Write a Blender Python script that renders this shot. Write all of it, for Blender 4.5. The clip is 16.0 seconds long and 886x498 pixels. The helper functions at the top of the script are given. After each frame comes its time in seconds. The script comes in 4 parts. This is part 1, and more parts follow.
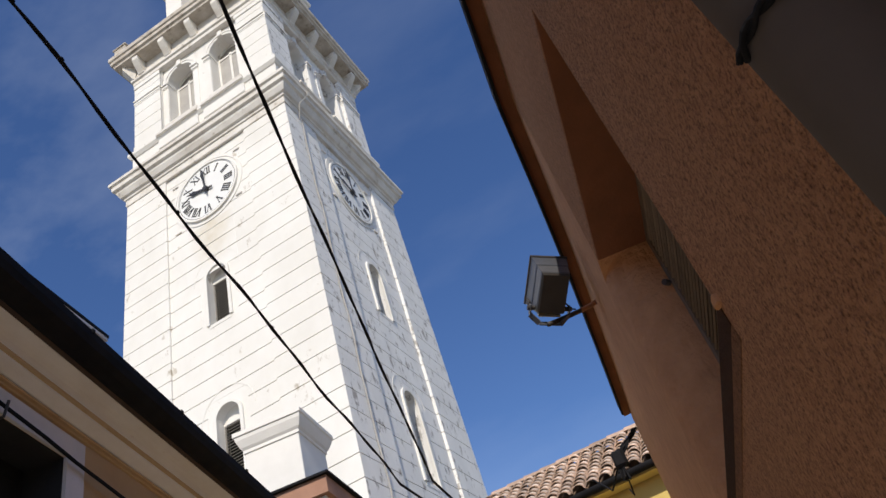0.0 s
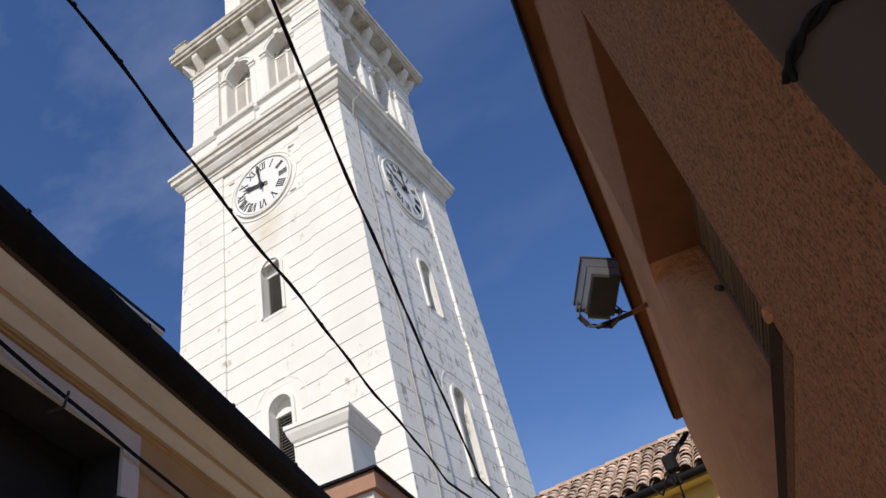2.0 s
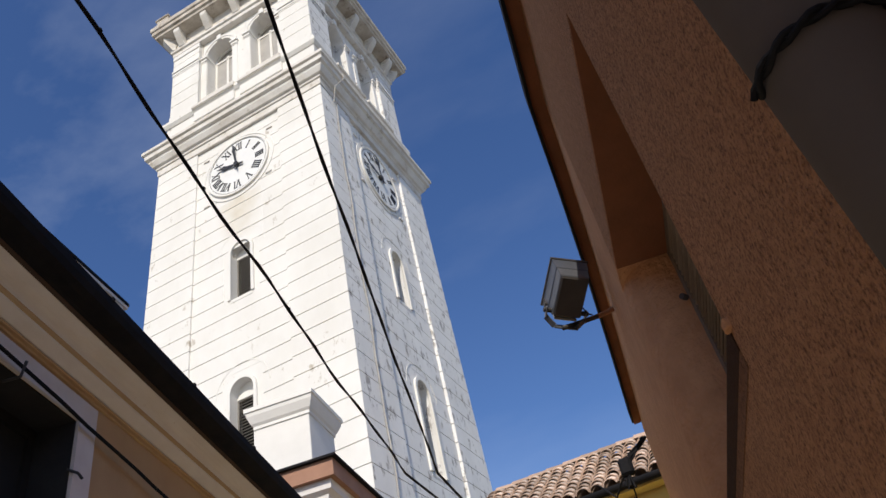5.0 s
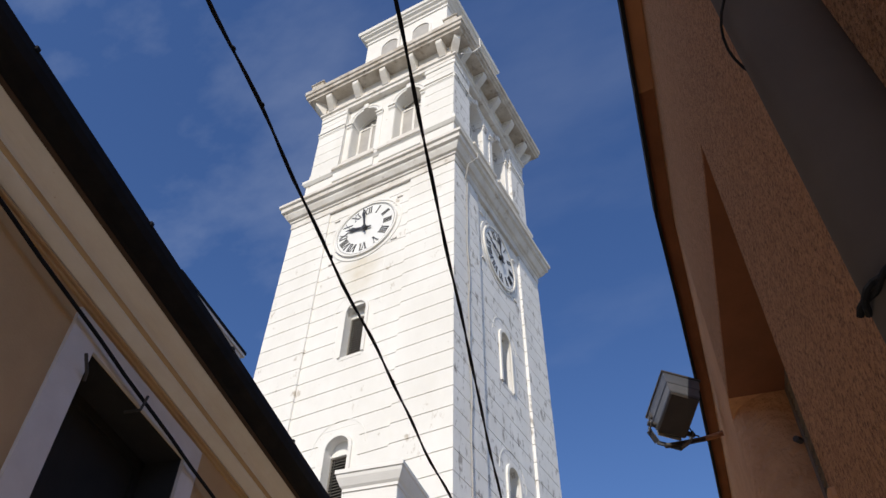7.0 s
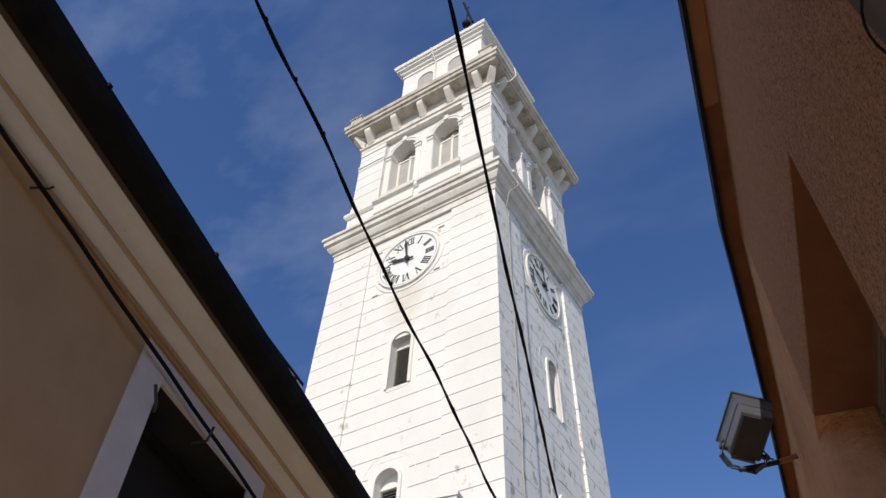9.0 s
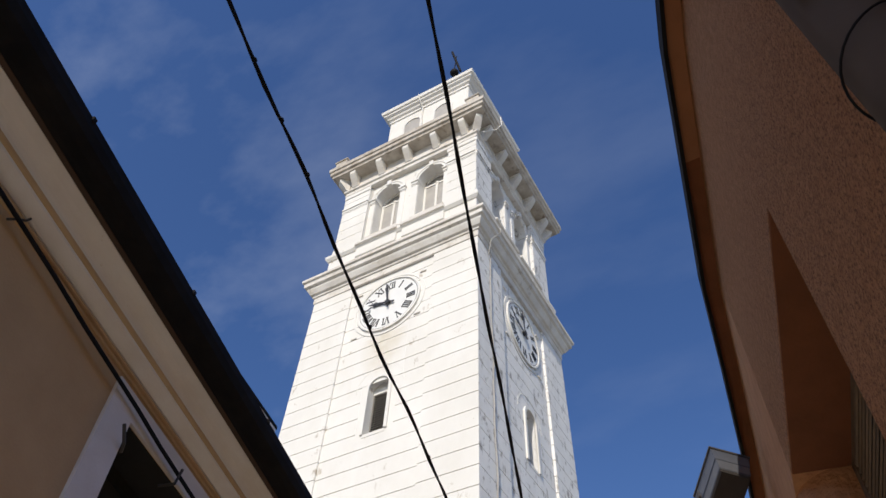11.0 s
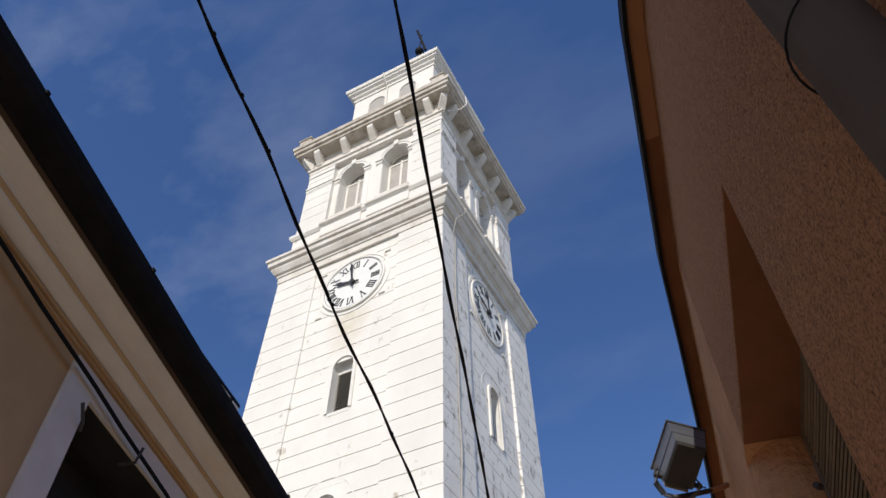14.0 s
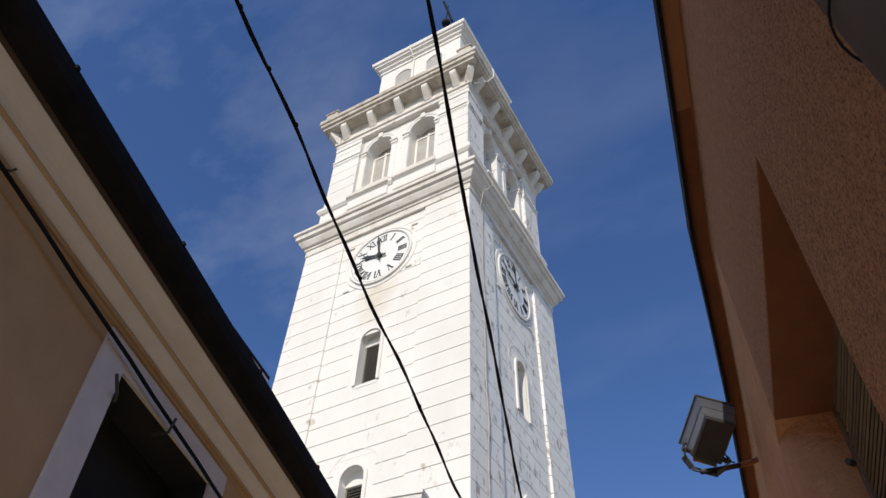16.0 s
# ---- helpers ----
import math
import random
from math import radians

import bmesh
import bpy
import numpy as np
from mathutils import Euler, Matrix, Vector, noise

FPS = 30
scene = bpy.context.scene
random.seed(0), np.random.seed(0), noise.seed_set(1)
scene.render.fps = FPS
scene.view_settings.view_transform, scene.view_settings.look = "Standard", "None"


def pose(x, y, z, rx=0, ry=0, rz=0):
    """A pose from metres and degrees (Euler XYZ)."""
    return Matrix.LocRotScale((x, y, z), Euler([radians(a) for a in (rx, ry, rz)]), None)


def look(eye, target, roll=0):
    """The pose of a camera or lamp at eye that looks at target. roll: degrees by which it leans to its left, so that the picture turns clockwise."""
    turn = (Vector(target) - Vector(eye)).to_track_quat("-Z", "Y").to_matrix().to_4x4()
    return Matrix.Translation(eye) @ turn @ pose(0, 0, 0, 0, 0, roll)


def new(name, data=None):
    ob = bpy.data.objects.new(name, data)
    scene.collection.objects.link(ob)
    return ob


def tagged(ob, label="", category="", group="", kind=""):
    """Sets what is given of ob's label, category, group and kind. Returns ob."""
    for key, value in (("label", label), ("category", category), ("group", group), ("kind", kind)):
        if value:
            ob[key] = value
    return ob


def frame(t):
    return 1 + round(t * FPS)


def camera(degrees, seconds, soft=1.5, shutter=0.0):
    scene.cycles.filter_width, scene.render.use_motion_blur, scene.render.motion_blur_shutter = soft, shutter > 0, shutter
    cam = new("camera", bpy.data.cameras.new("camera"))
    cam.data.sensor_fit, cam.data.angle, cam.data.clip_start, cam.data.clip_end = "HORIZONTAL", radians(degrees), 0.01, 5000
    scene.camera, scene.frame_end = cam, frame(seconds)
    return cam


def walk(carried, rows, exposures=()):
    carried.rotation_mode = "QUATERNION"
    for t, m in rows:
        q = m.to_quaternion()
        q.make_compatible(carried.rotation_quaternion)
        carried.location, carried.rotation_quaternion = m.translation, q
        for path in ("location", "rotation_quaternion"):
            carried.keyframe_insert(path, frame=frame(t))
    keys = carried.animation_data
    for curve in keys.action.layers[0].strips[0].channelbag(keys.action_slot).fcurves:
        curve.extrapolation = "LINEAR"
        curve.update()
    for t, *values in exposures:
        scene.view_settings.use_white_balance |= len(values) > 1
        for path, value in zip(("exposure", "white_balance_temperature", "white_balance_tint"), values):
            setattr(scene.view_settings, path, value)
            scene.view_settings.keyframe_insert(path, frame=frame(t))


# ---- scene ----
cam = camera(59.78, 16.0)
PATH = [
    (0, (5.897, -11.277, 1.575), (5.479, -9.8, 2.857), -19.57),
    (0.5, (5.899, -11.265, 1.585), (5.425, -9.807, 2.87), -17.42),
    (1, (5.883, -11.261, 1.606), (5.324, -9.846, 2.904), -14.45),
    (1.5, (5.909, -11.261, 1.608), (5.381, -9.835, 2.907), -15.52),
    (2, (5.934, -11.269, 1.604), (5.397, -9.852, 2.909), -15.70),
    (2.5, (5.932, -11.266, 1.598), (5.395, -9.84, 2.893), -15.52),
    (3, (5.924, -11.274, 1.6), (5.36, -9.85, 2.887), -15.23),
    (3.5, (5.908, -11.26, 1.606), (5.328, -9.837, 2.886), -14.84),
    (4, (5.93, -11.253, 1.594), (5.4, -9.806, 2.869), -16.16),
    (6.5, (5.957, -11.367, 1.602), (5.418, -10.014, 2.973), -4.76),
    (7, (6.021, -11.396, 1.617), (5.346, -10.189, 3.062), 1.48),
    (7.5, (5.95, -11.384, 1.582), (5.198, -10.189, 2.998), 2.43),
    (8, (5.855, -11.416, 1.58), (5.104, -10.262, 3.031), 2.01),
    (8.5, (5.834, -11.422, 1.588), (5.122, -10.255, 3.048), 0.97),
    (9, (5.82, -11.439, 1.595), (5.092, -10.331, 3.092), 2.93),
    (11.5, (5.818, -11.423, 1.611), (5.188, -10.366, 3.188), 2.86),
    (12, (5.812, -11.421, 1.592), (5.184, -10.352, 3.161), 2.16),
    (12.5, (5.816, -11.415, 1.593), (5.187, -10.333, 3.153), 1.85),
    (13, (5.826, -11.409, 1.611), (5.205, -10.324, 3.172), 1.64),
    (13.5, (5.835, -11.412, 1.595), (5.222, -10.328, 3.16), 0.87),
    (14, (5.835, -11.409, 1.584), (5.251, -10.279, 3.127), 0.11),
    (14.5, (5.826, -11.395, 1.586), (5.207, -10.224, 3.085), 0.20),
    (15, (5.823, -11.385, 1.612), (5.182, -10.226, 3.112), 1.03),
    (15.5, (5.826, -11.409, 1.596), (5.167, -10.264, 3.098), 2.04),
    (16, (5.825, -11.404, 1.597), (5.156, -10.26, 3.094), 2.37),
]
walk(cam, [(t, look(eye, target, roll)) for t, eye, target, roll in PATH], [(0.0, 0.0, 6950, 10), (16.0, 0.0, 6950, 10)])

# ---------- light ----------
SUN_AZ = radians(-14)      # from -y towards -x
SUN_EL = radians(38)
sun_from = Vector((-math.sin(SUN_AZ) * math.cos(SUN_EL), -math.cos(SUN_AZ) * math.cos(SUN_EL), math.sin(SUN_EL)))
world = bpy.data.worlds.new("sky")
scene.world = world
world.use_nodes = True
wn, wl = world.node_tree.nodes, world.node_tree.links
sky = wn.new("ShaderNodeTexSky")
sky.sky_type = "NISHITA"
sky.sun_disc = False
sky.sun_elevation = SUN_EL
sky.sun_rotation = math.atan2(sun_from.x, sun_from.y)
sky.air_density, sky.dust_density, sky.ozone_density = 1.0, 0.5, 3.0
# faint high cirrus
coord = wn.new("ShaderNodeTexCoord")
stretch = wn.new("ShaderNodeMapping")
stretch.inputs["Scale"].default_value = (1.2, 3.2, 4.0)
stretch.inputs["Location"].default_value = (0.6, 0.0, 0.35)
stretch.inputs["Rotation"].default_value = (0.2, 0.3, 0.5)
wisps = wn.new("ShaderNodeTexNoise")
wisps.inputs["Scale"].default_value = 1.21
wisps.inputs["Detail"].default_value = 7
wisps.inputs["Roughness"].default_value = 0.55
ramp = wn.new("ShaderNodeValToRGB")
ramp.color_ramp.elements[0].position, ramp.color_ramp.elements[1].position = 0.48, 0.85
ramp.color_ramp.elements[0].color, ramp.color_ramp.elements[1].color = (0, 0, 0, 1), (0.115, 0.115, 0.115, 1)
haze = wn.new("ShaderNodeMix")
haze.data_type = "RGBA"
haze.inputs[7].default_value = (7.5, 8.2, 9.0, 1)
wl.new(coord.outputs["Generated"], stretch.inputs["Vector"])
wl.new(stretch.outputs[0], wisps.inputs["Vector"])
wl.new(wisps.outputs["Fac"], ramp.inputs["Fac"])
# the cirrus thickens towards the west
axis = wn.new("ShaderNodeSeparateXYZ")
bank = wn.new("ShaderNodeMapRange")
bank.inputs[1].default_value, bank.inputs[2].default_value, bank.inputs[3].default_value, bank.inputs[4].default_value = -0.62, -0.20, 2.3, 0.6
thick = wn.new("ShaderNodeMath")
thick.operation = "MULTIPLY"
wl.new(coord.outputs["Generated"], axis.inputs[0])
wl.new(axis.outputs["X"], bank.inputs[0])
wl.new(ramp.outputs["Color"], thick.inputs[0])
wl.new(bank.outputs[0], thick.inputs[1])
wl.new(thick.outputs[0], haze.inputs[0])
wl.new(sky.outputs["Color"], haze.inputs[6])
tone = wn.new("ShaderNodeHueSaturation")
tone.inputs["Saturation"].default_value = 1.21
tone.inputs["Hue"].default_value = 0.512
wl.new(haze.outputs[2], tone.inputs["Color"])
wl.new(tone.outputs["Color"], wn["Background"].inputs["Color"])
wn["Background"].inputs["Strength"].default_value = 0.142
lamp = bpy.data.lights.new("sun", "SUN")
lamp.energy, lamp.angle, lamp.color = 3.7, radians(0.53), (1.0, 0.95, 0.87)
sun = new("sun", lamp)
sun.matrix_world = look(sun_from * 60, (0, 0, 0))


# ---------- materials ----------
def material(name, base, second, rough=0.85, scale=3.0, fine=60.0, bump=0.15, third=None, spots=0.0, per_piece=0.0,
             metal=0.0, streak=1.0, contrast=(0.35, 0.7), spot_scale=9.0, spot_soft=0.08, calm=None, spec=0.5, depth=0.02):
    """Two-scale mottled surface: broad patches of the second colour, fine grain in the relief, sparse spots of the third."""
    m = bpy.data.materials.new(name)
    m.use_nodes = True
    n, l = m.node_tree.nodes, m.node_tree.links
    b = n["Principled BSDF"]
    b.inputs["Roughness"].default_value, b.inputs["Metallic"].default_value = rough, metal
    b.inputs["Specular IOR Level"].default_value = spec
    tc = n.new("ShaderNodeTexCoord")
    mp = n.new("ShaderNodeMapping")
    mp.inputs["Scale"].default_value = (1, 1, 1 / streak)
    l.new(tc.outputs["Object"], mp.inputs["Vector"])
    n1 = n.new("ShaderNodeTexNoise")
    n1.inputs["Scale"].default_value, n1.inputs["Detail"].default_value, n1.inputs["Roughness"].default_value = scale, 6, 0.62
    l.new(mp.outputs[0], n1.inputs["Vector"])
    r1 = n.new("ShaderNodeMapRange")
    r1.inputs[1].default_value, r1.inputs[2].default_value = contrast
    l.new(n1.outputs["Fac"], r1.inputs[0])
    mix = n.new("ShaderNodeMix")
    mix.data_type = "RGBA"
    mix.inputs[6].default_value, mix.inputs[7].default_value = (*base, 1), (*second, 1)
    l.new(r1.outputs[0], mix.inputs[0])
    col = mix.outputs[2]
    if third:
        n3 = n.new("ShaderNodeTexNoise")
        n3.inputs["Scale"].default_value, n3.inputs["Detail"].default_value, n3.inputs["Roughness"].default_value = spot_scale, 5, 0.7
        l.new(mp.outputs[0], n3.inputs["Vector"])
        r3 = n.new("ShaderNodeMapRange")
        r3.inputs[1].default_value, r3.inputs[2].default_value = 0.72 - spots, 0.72 - spots + spot_soft
        l.new(n3.outputs["Fac"], r3.inputs[0])
        mx = n.new("ShaderNodeMix")
        mx.data_type = "RGBA"
        amount = r3.outputs[0]
        if calm:      # the coarse grain thins out between two heights
            sp = n.new("ShaderNodeSeparateXYZ")
            l.new(tc.outputs["Object"], sp.inputs[0])
            rc = n.new("ShaderNodeMapRange")
            rc.inputs[1].default_value, rc.inputs[2].default_value, rc.inputs[3].default_value, rc.inputs[4].default_value = calm[0], calm[1], 1.0, 0.15
            l.new(sp.outputs["Z"], rc.inputs[0])
            mu = n.new("ShaderNodeMath")
            mu.operation = "MULTIPLY"
            l.new(rc.outputs[0], mu.inputs[0])
            l.new(amount, mu.inputs[1])
            amount = mu.outputs[0]
        l.new(amount, mx.inputs[0])
        l.new(col, mx.inputs[6])
        mx.inputs[7].default_value = (*third, 1)
        col = mx.outputs[2]
    if per_piece:
        info = n.new("ShaderNodeObjectInfo")
        geo = n.new("ShaderNodeNewGeometry")
        add = n.new("ShaderNodeMath")
        add.operation = "ADD"
        l.new(info.outputs["Random"], add.inputs[0])
        l.new(geo.outputs["Random Per Island"], add.inputs[1])
        frac = n.new("ShaderNodeMath")
        frac.operation = "FRACT"
        l.new(add.outputs[0], frac.inputs[0])
        hsv = n.new("ShaderNodeHueSaturation")
        rr = n.new("ShaderNodeMapRange")
        rr.inputs[3].default_value, rr.inputs[4].default_value = 1 - per_piece, 1 + per_piece
        l.new(frac.outputs[0], rr.inputs[0])
        l.new(rr.outputs[0], hsv.inputs["Value"])
        l.new(col, hsv.inputs["Color"])
        col = hsv.outputs["Color"]
    l.new(col, b.inputs["Base Color"])
    if bump:
        n2 = n.new("ShaderNodeTexNoise")
        n2.inputs["Scale"].default_value, n2.inputs["Detail"].default_value = fine, 4
        l.new(tc.outputs["Object"], n2.inputs["Vector"])
        bp = n.new("ShaderNodeBump")
        bp.inputs["Strength"].default_value, bp.inputs["Distance"].default_value = bump, depth
        l.new(n2.outputs["Fac"], bp.inputs["Height"])
        l.new(bp.outputs[0], b.inputs["Normal"])
    return m


M_WHITE = material("white_limewash", (0.78, 0.765, 0.73), (0.71, 0.69, 0.645), 0.9, 0.9, 45, 0.15, (0.46, 0.41, 0.34), 0.085, streak=1.6, spot_scale=2.6)
M_WHITE_WORN = material("worn_limewash", (0.80, 0.79, 0.77), (0.71, 0.70, 0.68), 0.9, 1.4, 45, 0.2, (0.36, 0.34, 0.32), 0.16, streak=2.0, spot_scale=4.6)
M_TRIM = material("weathered_cornice", (0.75, 0.725, 0.68), (0.58, 0.535, 0.475), 0.9, 1.7, 40, 0.25, (0.30, 0.25, 0.19), 0.13, spot_scale=3.4, spot_soft=0.18)
M_STAINED = material("stained_cornice", (0.60, 0.56, 0.50), (0.38, 0.33, 0.27), 0.9, 2.2, 40, 0.35, (0.16, 0.12, 0.085), 0.17, spot_scale=3.0, spot_soft=0.2)
M_JOINT = material("groove_mortar", (0.40, 0.37, 0.33), (0.30, 0.28, 0.25), 0.95, 2.0, 60, 0.1)
M_DIAL = material("dial_enamel", (0.80, 0.80, 0.78), (0.74, 0.74, 0.72), 0.5, 2.0, 30, 0.02)
M_BLACK = material("black_paint", (0.018, 0.018, 0.02), (0.03, 0.03, 0.032), 0.5, 6.0, 60, 0.05)
M_LOUVRE = material("grey_louvre", (0.20, 0.185, 0.165), (0.15, 0.14, 0.125), 0.7, 5.0, 40, 0.1)
# near-black fill: the darkness of unlit interiors is put into this colour
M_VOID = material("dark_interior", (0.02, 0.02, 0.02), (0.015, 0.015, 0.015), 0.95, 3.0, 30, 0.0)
M_GREYPANE = material("grey_shutter_board", (0.42, 0.40, 0.37), (0.34, 0.32, 0.30), 0.6, 3.0, 30, 0.08)
M_RENDER = material("rough_orange_render", (0.60, 0.305, 0.152), (0.44, 0.21, 0.10), 0.95, 30.0, 95, 1.0, (0.15, 0.066, 0.035), 0.245, spot_scale=92.0, streak=1.25, spot_soft=0.2, calm=(4.2, 5.3), spec=0.12)
M_SMOOTH = material("smooth_orange_plaster", (0.64, 0.335, 0.172), (0.53, 0.265, 0.13), 0.92, 7.0, 26, 0.9, (0.38, 0.18, 0.09), 0.08, spot_scale=26.0, spot_soft=0.2, depth=0.03, spec=0.1)
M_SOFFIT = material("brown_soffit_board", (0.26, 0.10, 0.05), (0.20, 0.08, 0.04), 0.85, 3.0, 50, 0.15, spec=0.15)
M_GUTTER = material("black_gutter_metal", (0.010, 0.010, 0.012), (0.018, 0.017, 0.018), 0.85, 4.0, 40, 0.08, spec=0.15)
M_PIPE = material("grey_brown_pipe", (0.115, 0.096, 0.090), (0.096, 0.080, 0.076), 0.9, 3.0, 30, 0.03, spec=0.25)
M_SHUTTER = material("weathered_shutter_wood", (0.25, 0.185, 0.13), (0.18, 0.13, 0.09), 0.85, 7.0, 80, 0.3, per_piece=0.2)
M_STONE = material("pale_sill_stone", (0.45, 0.36, 0.29), (0.36, 0.28, 0.22), 0.9, 6.0, 70, 0.3)
M_TAN = material("ochre_wall_plaster", (0.55, 0.365, 0.20), (0.48, 0.31, 0.165), 0.92, 1.8, 50, 0.2, (0.36, 0.21, 0.11), 0.0, spot_scale=6.0, spec=0.15)
M_CREAM = material("cream_cornice_plaster", (0.84, 0.82, 0.80), (0.77, 0.735, 0.70), 0.9, 2.5, 50, 0.15, (0.5, 0.40, 0.31), 0.03, streak=0.3, spec=0.15)
M_STEP = material("dirty_cornice_step", (0.58, 0.43, 0.27), (0.50, 0.36, 0.22), 0.9, 3.0, 50, 0.15, spec=0.15)
M_OCHRELINE = material("ochre_moulding", (0.58, 0.40, 0.23), (0.50, 0.33, 0.18), 0.9, 4.0, 50, 0.15, spec=0.15)
M_FRAMEWHITE = material("grey_white_surround", (0.74, 0.69, 0.66), (0.66, 0.61, 0.58), 0.9, 3.0, 50, 0.15, spec=0.15)
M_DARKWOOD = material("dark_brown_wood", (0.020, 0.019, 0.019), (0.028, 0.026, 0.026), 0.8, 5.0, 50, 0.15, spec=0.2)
# near-black plaster colour for the sides and top of the window reveal
M_REVEAL = material("dark_reveal_plaster", (0.040, 0.039, 0.040), (0.028, 0.027, 0.028), 0.95, 3.0, 50, 0.15, (0.03, 0.028, 0.028), 0.08, spot_scale=4.0, spot_soft=0.2, spec=0.1)
M_IRON = material("dark_iron", (0.03, 0.028, 0.026), (0.055, 0.045, 0.038), 0.6, 8.0, 60, 0.1)
M_CABLE = material("black_cable", (0.010, 0.010, 0.012), (0.016, 0.016, 0.018), 0.75, 20.0, 90, 0.1, spec=0.12)
M_FLOODGREY = material("grey_cast_aluminium", (0.095, 0.098, 0.108), (0.07, 0.073, 0.08), 0.4, 6.0, 60, 0.08)
M_FLOODDARK = material("dark_lamp_body", (0.035, 0.03, 0.027), (0.05, 0.042, 0.036), 0.6, 6.0, 60, 0.1)
M_FLOODGLASS = material("frosted_lamp_glass", (0.28, 0.26, 0.21), (0.24, 0.22, 0.18), 0.25, 4.0, 40, 0.02)
M_ALU = material("grey_lamp_metal", (0.085, 0.09, 0.105), (0.065, 0.07, 0.08), 0.35, 5.0, 60, 0.05)
M_TILE = material("clay_roof_tile", (0.63, 0.46, 0.35), (0.50, 0.35, 0.26), 0.92, 6.0, 60, 0.35, (0.75, 0.68, 0.59), 0.17, per_piece=0.36, spot_scale=7.0, spot_soft=0.12)
M_RIDGE = material("weathered_ridge_tile", (0.48, 0.33, 0.25), (0.40, 0.29, 0.22), 0.92, 5.0, 60, 0.3, (0.50, 0.22, 0.12), 0.14, per_piece=0.3, spot_scale=1.6)
M_YELLOW = material("yellow_wall_plaster", (0.68, 0.52, 0.17), (0.62, 0.46, 0.15), 0.92, 2.0, 50, 0.15)
M_PIER = material("grey_white_pier", (0.80, 0.78, 0.74), (0.74, 0.72, 0.68), 0.9, 2.0, 50, 0.15, (0.5, 0.48, 0.44), 0.0)
M_FASCIA = material("terracotta_fascia", (0.40, 0.22, 0.15), (0.33, 0.18, 0.12), 0.9, 3.0, 50, 0.15)
M_PAVE = material("pale_stone_paving", (0.41, 0.375, 0.325), (0.34, 0.31, 0.265), 0.85, 1.5, 40, 0.3)
M_GROUND = material("pale_dry_ground", (0.26, 0.24, 0.20), (0.20, 0.185, 0.15), 0.95, 0.4, 20, 0.3)
M_ROOFDULL = material("brown_roof_covering", (0.32, 0.225, 0.165), (0.25, 0.175, 0.13), 0.95, 2.5, 30, 0.3)


# shade below the shutter opening put into two render colours, dark and half dark
M_DARKBAND = material("shade_band_render", (0.085, 0.042, 0.024), (0.065, 0.032, 0.019), 0.95, 30.0, 95, 1.0, (0.05, 0.024, 0.014), 0.2, spot_scale=70.0, spot_soft=0.2, spec=0.05)
M_SHADEEDGE = material("shade_edge_render", (0.33, 0.16, 0.08), (0.23, 0.11, 0.055), 0.95, 30.0, 95, 1.0, (0.12, 0.05, 0.027), 0.24, spot_scale=75.0, spot_soft=0.2, spec=0.08)
M_EAVEDARK = material("dark_eave_brown", (0.085, 0.052, 0.035), (0.06, 0.038, 0.026), 0.9, 3.0, 50, 0.15)
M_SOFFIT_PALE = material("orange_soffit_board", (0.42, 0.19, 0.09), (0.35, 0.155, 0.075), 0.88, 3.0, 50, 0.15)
M_STREAK = material("rust_streaked_limewash", (0.78, 0.73, 0.62), (0.70, 0.62, 0.46), 0.9, 1.2, 45, 0.12, streak=5.0)
# the rust stain fades out unevenly round its middle
n, l = M_STREAK.node_tree.nodes, M_STREAK.node_tree.links
tc = n.new("ShaderNodeTexCoord")
mp = n.new("ShaderNodeMapping")
mp.inputs["Location"].default_value = (-0.05, 0.0, -16.95)
shape = n.new("ShaderNodeVectorMath")
shape.operation = "MULTIPLY"
shape.inputs[1].default_value = (1.2, 0.0, 0.62)
dist = n.new("ShaderNodeVectorMath")
dist.operation = "LENGTH"
edge = n.new("ShaderNodeMapRange")
edge.inputs[1].default_value, edge.inputs[2].default_value, edge.inputs[3].default_value, edge.inputs[4].default_value = 0.1, 1.0, 1.0, 0.0
grain = n.new("ShaderNodeTexNoise")
grain.inputs["Scale"].default_value, grain.inputs["Detail"].default_value = 3.0, 6
times = n.new("ShaderNodeMath")
times.operation = "MULTIPLY"
rust = n.new("ShaderNodeMix")
rust.data_type = "RGBA"
rust.inputs[6].default_value, rust.inputs[7].default_value = (0.76, 0.745, 0.71, 1), (0.50, 0.41, 0.25, 1)
for a, b in ((tc.outputs["Object"], mp.inputs["Vector"]), (mp.outputs[0], shape.inputs[0]), (shape.outputs[0], dist.inputs[0]), (dist.outputs["Value"], edge.inputs[0]),
             (tc.outputs["Object"], grain.inputs["Vector"]), (edge.outputs[0], times.inputs[0]), (grain.outputs["Fac"], times.inputs[1]), (times.outputs[0], rust.inputs[0]),
             (rust.outputs[2], n["Principled BSDF"].inputs["Base Color"])):
    l.new(a, b)


# ---------- mesh tools ----------
def quadbox(bm, x0, x1, y0, y1, z0, z1, m=None):
    v = [bm.verts.new((x, y, z)) for x in (x0, x1) for y in (y0, y1) for z in (z0, z1)]
    if m is not None:
        for p in v:
            p.co = m @ p.co
    for f in ((0, 1, 3, 2), (4, 6, 7, 5), (0, 4, 5, 1), (2, 3, 7, 6), (0, 2, 6, 4), (1, 5, 7, 3)):
        bm.faces.new([v[i] for i in f])
    return v


